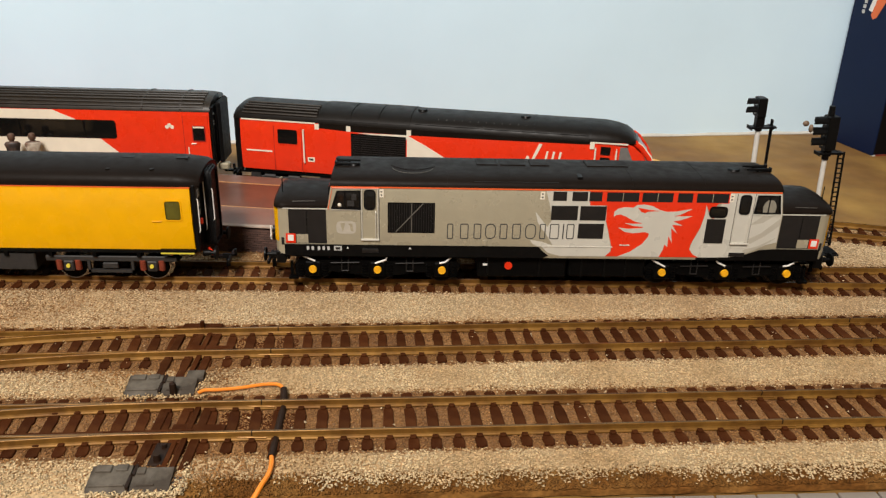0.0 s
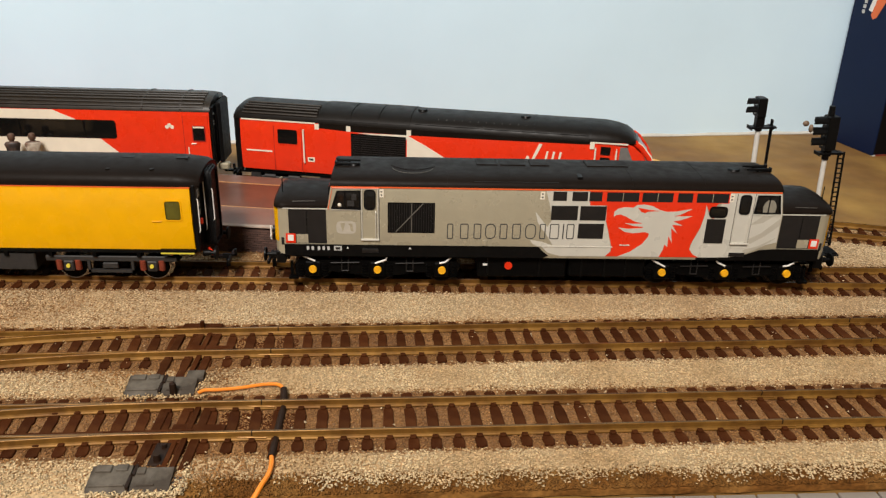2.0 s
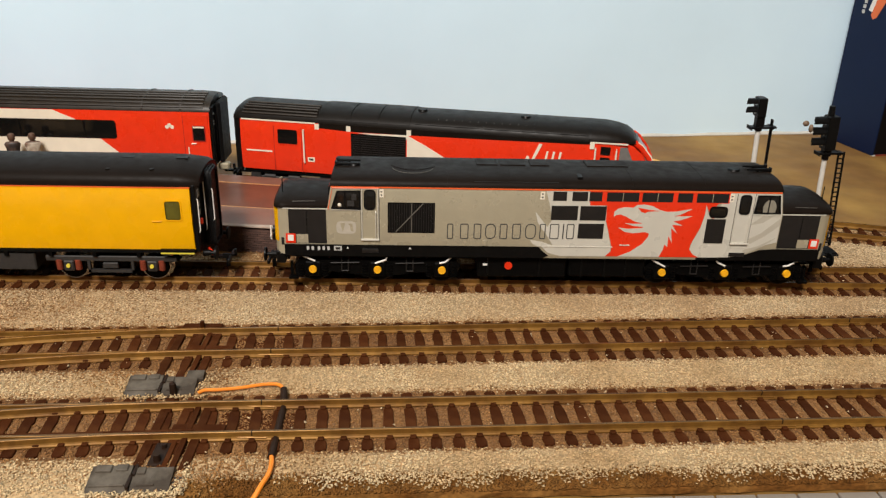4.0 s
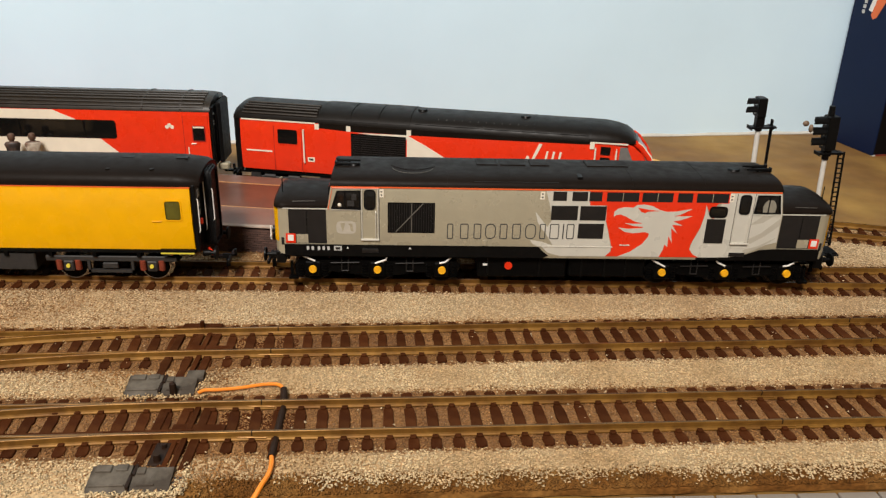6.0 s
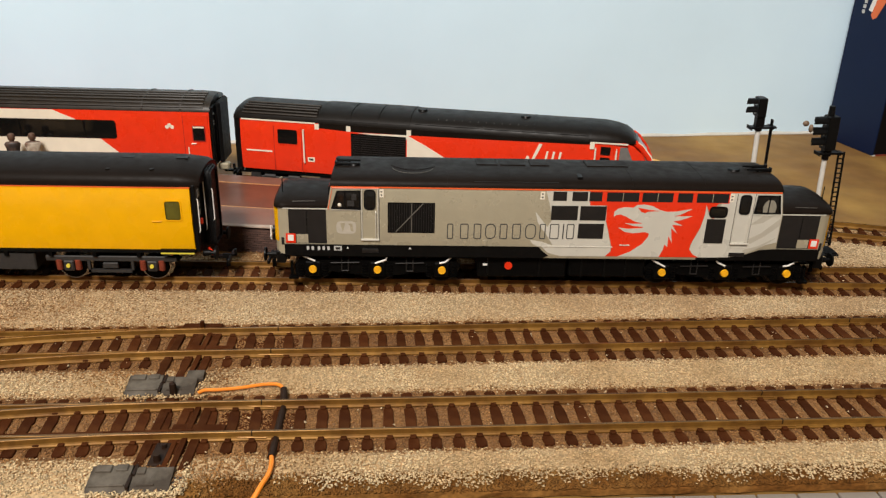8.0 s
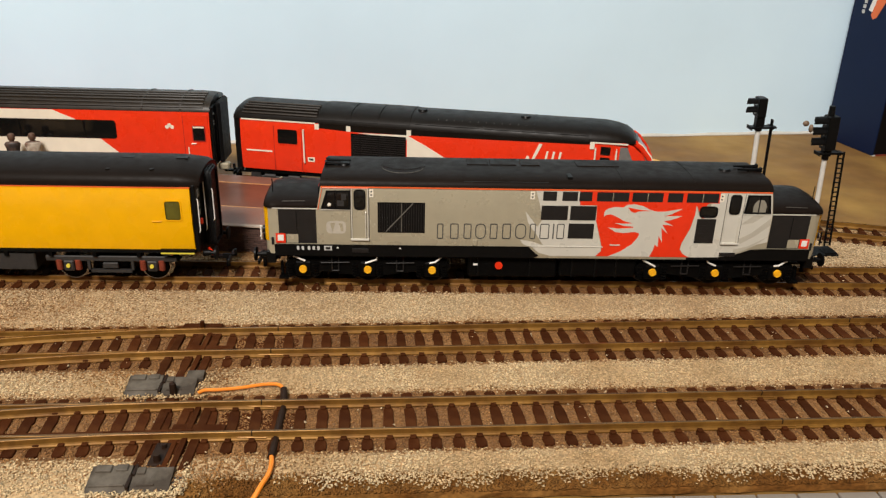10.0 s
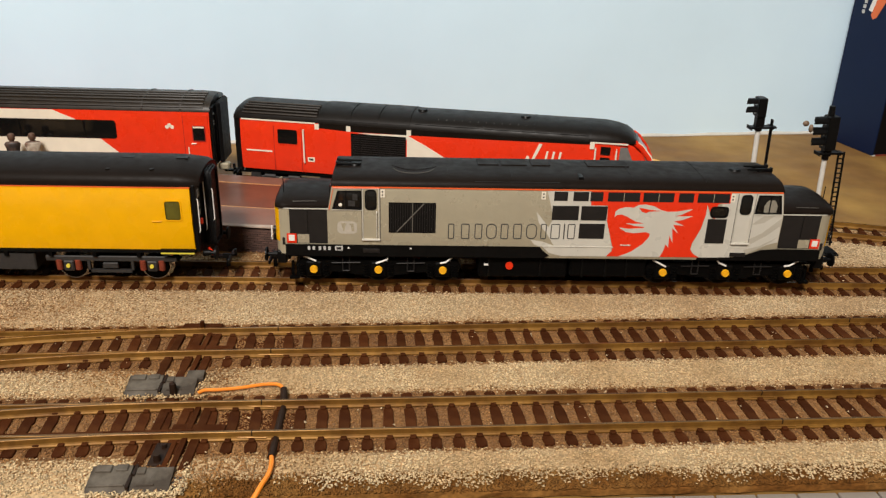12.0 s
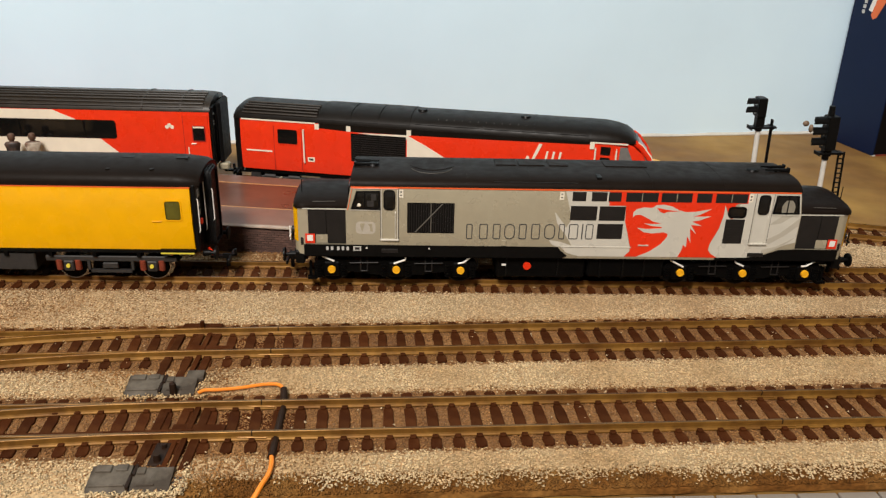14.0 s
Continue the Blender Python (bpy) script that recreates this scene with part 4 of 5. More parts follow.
    for cx in (34.4, -140):
        bg = thing("bogie", cx, 0, 0)
        bg.parent = c
        strip("bolster", bg, -6, 6, 9, 15, -12, 12, M_UNDER)
        for side in (-1, 1):
            ya = sorted((side * 13.6, side * 15.0))
            strip("side_frame", bg, -26.4, 27.4, 12.2, 14.6, ya[0], ya[1], M_UNDERGREY, "dark grey bogie frame", 0.3)
            bm = B()
            box(bm, -9.5, 9.5, ya[0], ya[1], 7.2, 8.4)
            box(bm, -9.5, -8.4, ya[0], ya[1], 7.2, 12.4)
            box(bm, 8.4, 9.5, ya[0], ya[1], 7.2, 12.4)
            box(bm, -3.4, 3.0, ya[0], ya[1], 9.0, 11.6, 0.3)
            part("spring_plank", bm, M_UNDERGREY, bg)
            for x in (-17.2, 17.2):
                ab = strip("axlebox", bg, x - 2.2, x + 2.2, 7.8, 12.6, *sorted((side * 13.2, side * 15.4)), M_UNDERGREY, "", 0.5)
                bm = B()
                cyl(bm, (x, side * 15.2, 10.5), (x, side * 16.1, 10.5), 0.85, 14)
                part("axle_end", bm, M_PALEYELLOW, ab, "small yellow axle end", True)
                for d in (-3.9, 3.9):
                    bm = B()
                    for k in range(6):
                        cyl(bm, (x + d, side * 14.6, 8.6 + k * 0.72), (x + d, side * 14.6, 9.15 + k * 0.72), 1.32, 14)
                    cyl(bm, (x + d, side * 14.6, 8.4), (x + d, side * 14.6, 12.9), 1.15, 12)
                    part("coil_spring", bm, M_BUFF, ab, "rust-red coil spring", True)
        for x in (-17.2, 17.2):
            wheelset(bg, x, 6.2, M_STEEL, 8.2)
    return c


glass_green = mat("murky_olive_glazing", (0.10, 0.085, 0.012), 0.22, vary=0.2, scale=300)
M_PALEYELLOW = mat("pale_yellow_paint", (0.70, 0.58, 0.06), 0.45, vary=0.05)
yellow_coach()


# ---- red power car beside the platform ----
def red_power_car():
    p = thing("red_power_car", -44, 101.6, 0, -11.5, "red model power car with black roof and sloping nose", "locomotive")
    S = 17.3
    ring = profile([(-S + 1.0, 15.8), (-S + 0.3, 20), (-S, 27), (-S, 34), (-S + 0.4, 41), (-S + 0.9, 44.0)])
    bm = B()
    secs = []
    for x, k, top in ((-109.5, 1, 1), (79, 1, 1), (90, 0.985, 1), (98, 0.94, 1.0)):
        secs.append([(x + (0 if x < 98 else -(z - 30) * 0.06), y * k, z) for y, z in ring])
    secs.append([(104.5 + (36 - z) * 0.34, y * 0.86, min(z, 42.0)) for y, z in ring])
    secs.append([(110.0 + (30 - z) * 0.30, y * 0.72, min(z, 38.0)) for y, z in ring])
    loft(bm, secs)
    part("body", bm, M_RED, p, "bright red body shell", True)
    ring = [(-16.5, 43.9), (-16.2, 45.4), (-14.8, 47.7), (-12.0, 49.5), (-8, 50.6), (-4, 51.1), (0, 51.2)]
    bm = B()
    secs = []
    for x, k, h, lift in ((-113.8, 0.93, 0.55, -0.4), (-113.2, 0.96, 0.76, 0), (-111.8, 0.99, 0.93, 0), (-109, 1, 1, 0), (80, 1, 1, 0), (88, 0.985, 0.98, 0), (94, 0.95, 0.86, 0), (98.5, 0.90, 0.66, 0), (101.5, 0.83, 0.42, -0.4), (103.4, 0.74, 0.16, -1.0)):
        secs.append([(x, y * k, 43.9 + lift + (z - 43.9) * h) for y, z in profile(ring)])
    loft(bm, secs)
    roof = part("roof", bm, M_ROOFBLACK, p, "satin black roof", True)
    # ribs on the rear of the roof, hatches and vents
    for y, z in ((-15.4, 47.0), (-14.1, 48.4), (-12.2, 49.6), (-9.8, 50.3), (-7, 50.9)):
        bm = B()
        tube(bm, [(-108, y, z + 0.2), (-66, y, z + 0.2)], 0.6, 6)
        part("roof_rib", bm, M_ROOFRIB, roof)
    for x0, x1 in ((-64.5, -47.5), (-46.5, -32), (-31, -15)):
        bm = B()
        loft(bm, [[(x, y, z + 0.35) for y, z in profile([(-16.2, 45.6), (-14.8, 47.7), (-12.0, 49.5), (-8, 50.6), (-4, 51.1), (0, 51.2)])] for x in (x0, x1)])
        part("roof_panel", bm, M_ROOFBLACK, roof, "raised black cooler panel", True)
    for x in (24.0, 50.0, 79.0):
        bm = B()
        loft(bm, [[(a, y, z + 0.1) for y, z in profile(ring)] for a in (x, x + 0.45)])
        part("roof_seam", bm, M_BLACK, roof)
    bm = B()
    tube(bm, [(-12, -15.7, 46.9), (78, -15.7, 46.9)], 0.22, 6)
    part("roof_gutter", bm, M_ROOFBLACK, roof)
    for x in (-10.5, 45.0):
        bm = B()
        cyl(bm, (x, -2, 50.8), (x, -2, 52.0), 3.0, 18, 2.4)
        part("roof_vent", bm, M_BLACK, roof, "", True)
    for k in range(12):
        x = 0 + k * 4.2
        bm = B()
        cyl(bm, (x, -12.4, 48.9), (x, -12.7, 49.45), 0.22, 8)
        part("roof_bolt", bm, M_SEAT, roof)
    # black upper side where the roof colour drops down the side
    panel("black_cove", p, [(-64.8, 44.1), (80, 44.1), (80, 42.7), (20, 41.4), (-16, 40.8), (-47, 40.5), (-64.8, 41.4)], -16.85, M_ROOFBLACK, "black upper side panel", 0.12)
    strip("cream_line", p, -108.8, -66.8, 43.4, 44.1, -16.85, -16.2, M_CREAM, "thin cream line")
    for x in (-65.8, -48.2, -15.2):
        panel("cream_tab", p, rect(x - 1.2, x + 1.2, 40.6, 43.6), -16.95, M_CREAM, "small cream tab", 0.1)
    w = panel("window", p, rect(-88, -76.9, 31.5, 39.5, 0.7), -S, M_GLASS, "dark door window", 0.12)
    bm = B()
    frame_plate(bm, -88, -76.9, 31.5, 39.5, 0.4, -S - 0.3, -S + 0.1, 0.7)
    part("window_frame", bm, M_RED, w)
    for x in (-90.4, -74.8):
        strip("door_seam", p, x, x + 0.25, 16, 41, -S - 0.1, -S + 0.05, M_DARKRED)
    bm = B()
    tube(bm, [(-73.3, -S, 40), (-73.3, -S - 0.7, 39.6), (-73.1, -S - 0.7, 22), (-73.1, -S, 21.6)], 0.5, 8)
    part("hand_rail", bm, M_CREAM, p, "cream wire handrail")
    strip("step_line", p, -106.4, -91.6, 26.3, 27.1, -S - 0.25, -S, M_CREAM, "cream step line")
    panel("data_label", p, rect(-71.4, -67.4, 22.4, 24.9), -S, M_CREAM, "small cream label", 0.08)
    panel("label_mark", p, rect(-70.6, -68.2, 23.1, 24.2), -S - 0.08, M_DKGREY, "", 0.05)
    gr = panel("louvre", p, rect(-46.8, -16.6, 24.5, 39.8), -S, M_BLACK, "black louvred engine grille", 0.15)
    for k in range(12):
        z = 25.2 + k * 1.2
        strip("slat", gr, -46.2, -17.2, z, z + 0.5, -S - 0.45, -S - 0.15, M_DKGREY)
    for x in (-41.8, -31.7, -21.6):
        strip("louvre_post", gr, x, x + 0.4, 24.8, 39.6, -S - 0.5, -S - 0.15, M_BLACK)
    panel("cream_sweep", p, [(-43.5, 40.3), (-16.1, 40.9), (-5.4, 35.6), (4.8, 29.9), (14, 25.5), (-16.1, 25.5), (-16.1, 38.6), (-28.4, 39.4)], -S - 0.0, M_CREAM, "cream swept stripe", 0.1)
    # company emblem, as a plain slanted shape
    em = panel("emblem_stroke", p, [(49.5, 31), (50.9, 31), (55.4, 41.2), (53.6, 41.4)], -S, M_CREAM, "slanted cream stroke", 0.1)
    panel("stroke", em, [(46.6, 31.5), (47.7, 34.6), (48.6, 34.4), (50.0, 31.0), (49, 31), (48.1, 33), (47.7, 31)], -S, M_CREAM, "", 0.1)
    for x in (56.6, 60.0, 63.4):
        panel("stroke", em, [(x, 31), (x + 1.1, 31), (x + 2.2, 37.6), (x + 1.1, 37.6)], -S, M_CREAM, "", 0.1)
    # cab
    strip("cream_line", p, 80, 98.5, 43.4, 44.0, -17.0, -16.0, M_CREAM, "thin cream line")
    panel("data_label", p, rect(79.4, 81.8, 40.4, 44.0), -S + 0.3, M_CREAM, "small cream label", 0.5)
    d = panel("cab_door", p, rect(83.4, 91.6, 17, 43.0), -S + 0.25, M_RED, "red cab door", 0.2)
    window(d, 85.0, 90.0, 37.6, 42.0, -S + 0.05, 0.4)
    window(d, 85.0, 90.0, 32.0, 36.4, -S + 0.05, 0.4)
    for x in (82.4, 93.0):
        bm = B()
        tube(bm, [(x, -S, 41), (x, -S - 0.5, 40.5), (x, -S - 0.5, 22)], 0.45, 8)
        part("hand_rail", bm, M_CREAM, p, "cream handrail")
    panel("cab_window", p, [(94.5, 34.2), (102.0, 34.2), (98.4, 42.0), (94.8, 42.0)], -16.1, M_GREYGLASS, "cab window with its pale reflection in the colour", 0.6)
    bm = B()
    plate(bm, [(104.4, 43.8), (109.8, 37.3), (111.8, 33), (109.8, 33), (105.8, 39.3), (102.4, 43.6)], -9.2, 9.2)
    part("windscreen", bm, M_GLASS, p, "dark sloping windscreen")
    for y in (-10.6, 10.6):
        bm = B()
        tube(bm, [(102.2, y * 1.06, 43.6), (105.2, y * 1.03, 41.6), (109.8, y, 36.0), (112.4, y * 0.96, 31)], 1.5, 8)
        part("screen_pillar", bm, M_RED, p, "red windscreen pillar", True)
    bm = B()
    tube(bm, [(103.6, -11.6, 44.0), (106.4, -11.4, 42.0), (111.0, -11.0, 36.6), (113.6, -10.6, 31)], 0.5, 6)
    part("windscreen_edge", bm, M_CREAM, p, "cream nose edge")
    bm = B()
    loft(bm, [[(x, y * k, z) for y, z in profile([(-15, 14.6), (-15, 24), (-14, 30)])] for x, k in ((106, 0.9), (113, 0.78), (117, 0.6), (118.4, 0.45))])
    part("nose", bm, M_YELLOW, p, "yellow rounded nose", True)
    # rear end and underframe
    strip("end_wall", p, -113.4, -109.4, 15, 46, -16, 16, M_BLACK, "black rear end", 0.4)
    strip("gangway", p, -115.6, -113.3, 15, 46.5, -8, 8, M_GANGWAY, "black rubber corridor connection", 0.6)
    strip("sole_bar", p, -109, 106, 13.4, 15.9, -15.4, 15.4, M_UNDER, "black sole bar")
    for x0, x1, z0 in ((-106, -100, 9.0), (-52, -46, 8.0), (-44, -33, 7.0), (36, 44, 8.0)):
        strip("equipment_box", p, x0, x1, z0, 13.6, -15.2, -6.0, M_UNDERGREY, "dark equipment box under the frame", 0.5)
    for x in (-98, -84, -66, -57):
        bm = B()
        cyl(bm, (x, -13.6, 11.2), (x + 6.5, -13.6, 11.2), 1.7, 14)
        part("air_tank", bm, M_UNDERGREY, p, "dull black air tank", True)
    strip("fuel_tank", p, -30, 32, 5.5, 13, -15, 15, M_UNDER, "black fuel tank", 0.8)
    for cx in (-74, 72):
        bg = thing("bogie", cx, 0, 0)
        bg.parent = p
        for side in (-1, 1):
            strip("side_frame", bg, -26, 26, 7.5, 11.5, *sorted((side * 13.4, side * 15.2)), M_UNDERGREY, "", 0.5)
            for x in (-17, 17):
                strip("axlebox", bg, x - 3, x + 3, 5.5, 10, *sorted((side * 13.4, side * 16)), M_UNDERGREY, "", 0.5)
                bm = B()
                tube(bm, [(x - 6, side * 15.6, 6), (x + 4, side * 16.2, 12)], 0.5, 6)
                part("damper", bm, M_GREY, bg)
        for x in (-17, 17):
            wheelset(bg, x, 6.6, M_DARKSTEEL)
    coupling(p, -112, -1)
    return p


M_ROOFBLACK = mat("satin_black_roof", (0.0085, 0.0062, 0.0045), 0.42, spec=0.12, vary=0.15, scale=250, bump=0.05, bump_scale=1500)
# Roof black lightened and browned: lamp light on the ribs, put into the colour.
M_ROOFRIB = mat("lit_ribbed_roof", (0.021, 0.0145, 0.0088), 0.4, spec=0.25, vary=0.25, scale=300, bump=0.05, bump_scale=1500)
M_DARKRED = mat("dark_red_seam", (0.35, 0.012, 0.006), 0.5)
# Grey base colour paints the pale reflection onto the cab window.
M_GREYGLASS = mat("pale_reflection_glazing", (0.16, 0.15, 0.14), 0.15, vary=0.1)
red_power_car()


# ---- red coach coupled behind the power car ----
def red_coach():
    c = thing("red_coach", -300, 128, 0, -1.3, "red and cream model coach with ribbed black roof", "coach")
    S, L0, L1 = 17.3, -150.0, 128.8
    ring = profile([(-S + 1.2, 16.8), (-S + 0.3, 22), (-S, 28), (-S, 36), (-S + 0.3, 42), (-S + 0.8, 46.6)])
    bm = B()
    loft(bm, [[(x, y, z) for y, z in ring] for x in (L0, L1)])
    part("body", bm, M_RED, c, "bright red body shell", True)
    rr = [(-16.7, 46.4), (-16.4, 47.6), (-15.0, 49.8), (-12.4, 51.8), (-8, 53.2), (-4, 53.8), (0, 54.0)]
    bm = B()
    loft(bm, [[(x, y, 46.4 + (z - 46.4) * h) for y, z in profile(rr)] for x, h in ((L0, 1), (L1 - 8, 1), (L1 - 2, 0.97), (L1 + 0.6, 0.9))])
    roof = part("roof", bm, M_ROOFRIB, c, "ribbed black roof, lightened for the warm light on it", True)
    for y, z in ((-15.8, 48.7), (-14.4, 50.4), (-12.3, 51.95), (-9.4, 52.9), (-6.4, 53.5), (-3, 54.0)):
        bm = B()
        tube(bm, [(L0, y, z + 0.2), (L1 - 3, y, z + 0.2)], 0.55, 6)
        part("roof_rib", bm, M_ROOFRIB, roof)
    for x in (92, 113):
        bm = B()
        loft(bm, [[(a, y, z + 0.4) for y, z in profile(rr)] for a in (x, x + 1.1)])
        part("roof_band", bm, M_ROOFRIB, roof)
    panel("cream_band", c, [(L0, 41.0), (L0, 46.2), (44.5, 46.2), (56.5, 41.0)], -S, M_CREAM, "cream upper band", 0.1)
    panel("cream_band", c, [(L0, 17.5), (L0, 31.0), (68.5, 30.6), (74, 26), (83, 18.5), (84, 17.5)], -S, M_CREAM, "cream lower band", 0.1)
    panel("window_strip", c, rect(L0, 77.8, 30.8, 41.0, 1.6), -S - 0.1, M_GLASS, "long dark window strip", 0.14)
    for x in (-80, -45, -10, 25, 60):
        strip("window_pillar", c, x, x + 1.2, 31.2, 40.6, -S - 0.36, -S - 0.2, M_BLACK)
    d = panel("door", c, rect(114.6, 128.0, 18, 44.8, 0.4), -S, M_RED, "red coach door", 0.16)
    window(d, 119.6, 126.0, 30.6, 38.6, -S - 0.15, 0.5, M_DARKRED)
    strip("window_light", d, 119.8, 125.8, 37.7, 38.6, -S - 0.5, -S - 0.2, M_CREAM)
    strip("door_seam", d, 114.3, 114.6, 18, 44.8, -S - 0.2, -S, M_DARKRED)
    bm = B()
    tube(bm, [(116.6, -S - 0.5, 22), (116.6, -S - 0.5, 27)], 0.35, 6)
    tube(bm, [(118.4, -S - 0.5, 29.0), (121.0, -S - 0.5, 29.0)], 0.35, 6)
    part("door_handle", bm, M_CREAM, d)
    for dx, dz in ((0, 0), (-1.4, -1.0), (1.4, -1.0)):
        bm = B()
        cyl(bm, (107 + dx, -S - 0.12, 39 + dz), (107 + dx, -S + 0.05, 39 + dz), 1.1, 10)
        part("emblem", bm, M_CREAM, c)
    strip("drawgear", c, L1 + 1, L1 + 7, 11.5, 15.5, -9.5, -4, M_GREY, "pale grey drawgear block", 0.8)
    strip("end_wall", c, L1, L1 + 1.6, 16.5, 49, -16, 16, M_BLACK, "black coach end", 0.4)
    g = strip("gangway", c, L1 + 1.6, L1 + 4.4, 15.5, 50.6, -9.5, 9.5, M_GANGWAY, "black rubber corridor connection", 1.2)
    for z in (44.5, 40.5, 38.8):
        strip("end_mark", c, L1 + 1.6, L1 + 1.75, z, z + 1.0, -14.4, -12.8, M_WHITE)
    bm = B()
    tube(bm, [(L1 + 2.0, -10.5, 20), (L1 + 2.2, -10.5, 44)], 0.3, 6)
    part("end_handrail", bm, M_DKGREY, c)
    strip("sole_bar", c, L0, L1, 14.6, 16.9, -15.8, 15.8, M_UNDER, "black sole bar")
    for cx in (95, -110):
        bg = thing("bogie", cx, 0, 0)
        bg.parent = c
        for side in (-1, 1):
            strip("side_frame", bg, -24, 24, 8, 12, *sorted((side * 13.4, side * 15.2)), M_UNDERGREY, "", 0.5)
            for x in (-17, 17):
                strip("axlebox", bg, x - 3, x + 3, 6, 10.5, *sorted((side * 13.4, side * 16)), M_UNDERGREY, "", 0.5)
        for x in (-17, 17):
            wheelset(bg, x, 6.0, M_DARKSTEEL)
    coupling(c, L1 + 2, 1)
    return c


red_coach()


# ---- platform ----
def platform_edges(x):
    near = 26.8 - 0.12 * (x + 136)
    if x > -105:
        near = max(23.0, near)
    return min(near, 42.0), min(hst_y(x) - 19.5, 101.9 - 0.16 * (x + 151) if x > -170 else 105.0)


def platform():
    p = thing("station_platform", 0, 0, 0, 0, "red-brown station platform with painted lines and a brick face", "platform")
    xs = [-340, -260, -200, -170, -150, -130, -105, -60, -20, 20, 45]
    bm = B()
    secs = []
    for x in xs:
        a, b = platform_edges(x)
        secs.append([(x, a + 0.6, -1.6), (x, a + 0.6, 12.1), (x, b - 0.5, 12.1), (x, b - 0.5, -1.6)])
    loft(bm, secs)
    part("platform_core", bm, M_MORTAR, p)

    def band(name, f0, f1, z, m, label):
        bm = B()
        loft(bm, [[(x, y0, 12.0), (x, y0, z), (x, y1, z), (x, y1, 12.0)] for x, y0, y1 in ((x, f0(x), f1(x)) for x in xs)])
        part(name, bm, m, p, label)

    def at(k):
        return lambda x: platform_edges(x)[0] + k * (platform_edges(x)[1] - platform_edges(x)[0])

    band("coping", lambda x: platform_edges(x)[0] - 0.9, lambda x: platform_edges(x)[0] + 2.0, 12.55, M_COPING, "pale worn coping")
    band("paving", lambda x: platform_edges(x)[0] + 2.0, at(0.330), 12.5, M_PLATGREY, "dusty pink paving")
    band("painted_line", at(0.330), at(0.340), 12.54, M_PLATLINE, "thin ochre line")
    band("paving", at(0.340), at(0.822), 12.48, M_PLAT, "red-brown paving")
    band("painted_line", at(0.822), at(0.838), 12.54, M_PLATLINE, "ochre line")
    band("paving", at(0.838), at(1.0), 12.5, M_PLATGREY, "dusty pink paving")
    bm = B()
    box(bm, -1.55, 1.55, -0.3, 0.3, -0.5, 0.5, 0.06)
    bmesh.ops.scale(bm, vec=(MM, MM, MM), verts=bm.verts)
    me = bpy.data.meshes.new("brick")
    bm.to_mesh(me)
    bm.free()
    me.materials.append(M_BRICK)
    for row in range(11):
        for k in range(26):
            x = -182 + k * 3.3 + (1.65 if row % 2 else 0)
            g = platform_edges(x + 1)[0] - platform_edges(x - 1)[0]
            b = new("brick", me)
            b.matrix_basis = pose(x * MM, (platform_edges(x)[0] + 0.5 + random.uniform(-0.05, 0.05)) * MM, (-0.4 + row * 1.16) * MM, 0, 0, math.degrees(math.atan(g / 2)))
            b.parent = p
    return p


M_COPING = mat("pale_worn_coping", (0.46, 0.38, 0.30), 0.7, vary=0.2, scale=300, second=(0.30, 0.20, 0.15), amount=0.4, big=150)
platform()


# ---- two small plain dolls on the platform ----
def doll(x, y, material, label, w):
    bm = B()
    z0 = 12.5
    secs = []
    for z, a, b in ((0, 2.2, 1.6), (4, 2.0, 1.5), (10, 2.4, 1.7), (12, 2.6, 1.8), (16, 3.0 * w, 1.9), (19, 3.7 * w, 1.9), (20.2, 3.1 * w, 1.6), (20.9, 1.2, 1.1), (21.4, 1.3, 1.3), (22.5, 1.9, 1.8), (24.0, 2.0, 1.9), (25.4, 1.5, 1.4), (25.9, 0.5, 0.5)):
        secs.append([(a * math.cos(t), b * math.sin(t), z0 + z) for t in (2 * math.pi * k / 14 for k in range(14))])
    loft(bm, secs)
    bmesh.ops.scale(bm, vec=(1, 1, 0.88), verts=bm.verts, space=Matrix.Translation((0, 0, -z0)))
    for f in bm.faces:
        if f.calc_center_median().z > 30.4:
            f.material_index = 1
    d = part("doll", bm, material, None, "", True)
    d.data.materials.append(M_DOLLTOP)
    d.matrix_basis = pose(x * MM, y * MM, 0, 0, 0, 15)
    return tagged(d, label, "doll", "dolls on the platform")


M_DOLLTOP = mat("brown_painted_doll_top", (0.085, 0.042, 0.024), 0.6, vary=0.3, scale=350)
M_DOLLDARK = mat("dark_painted_doll", (0.018, 0.012, 0.010), 0.55, vary=0.3, scale=350, second=(0.09, 0.05, 0.035), amount=0.35, big=260)
M_DOLLPALE = mat("pale_painted_doll", (0.46, 0.40, 0.32), 0.6, vary=0.25, scale=350, second=(0.20, 0.12, 0.08), amount=0.4, big=260)
doll(-275.6, 100.0, M_DOLLDARK, "plain dark doll standing on the platform", 1.1)
doll(-265.4, 101.5, M_DOLLPALE, "plain pale doll standing on the platform", 1.15)


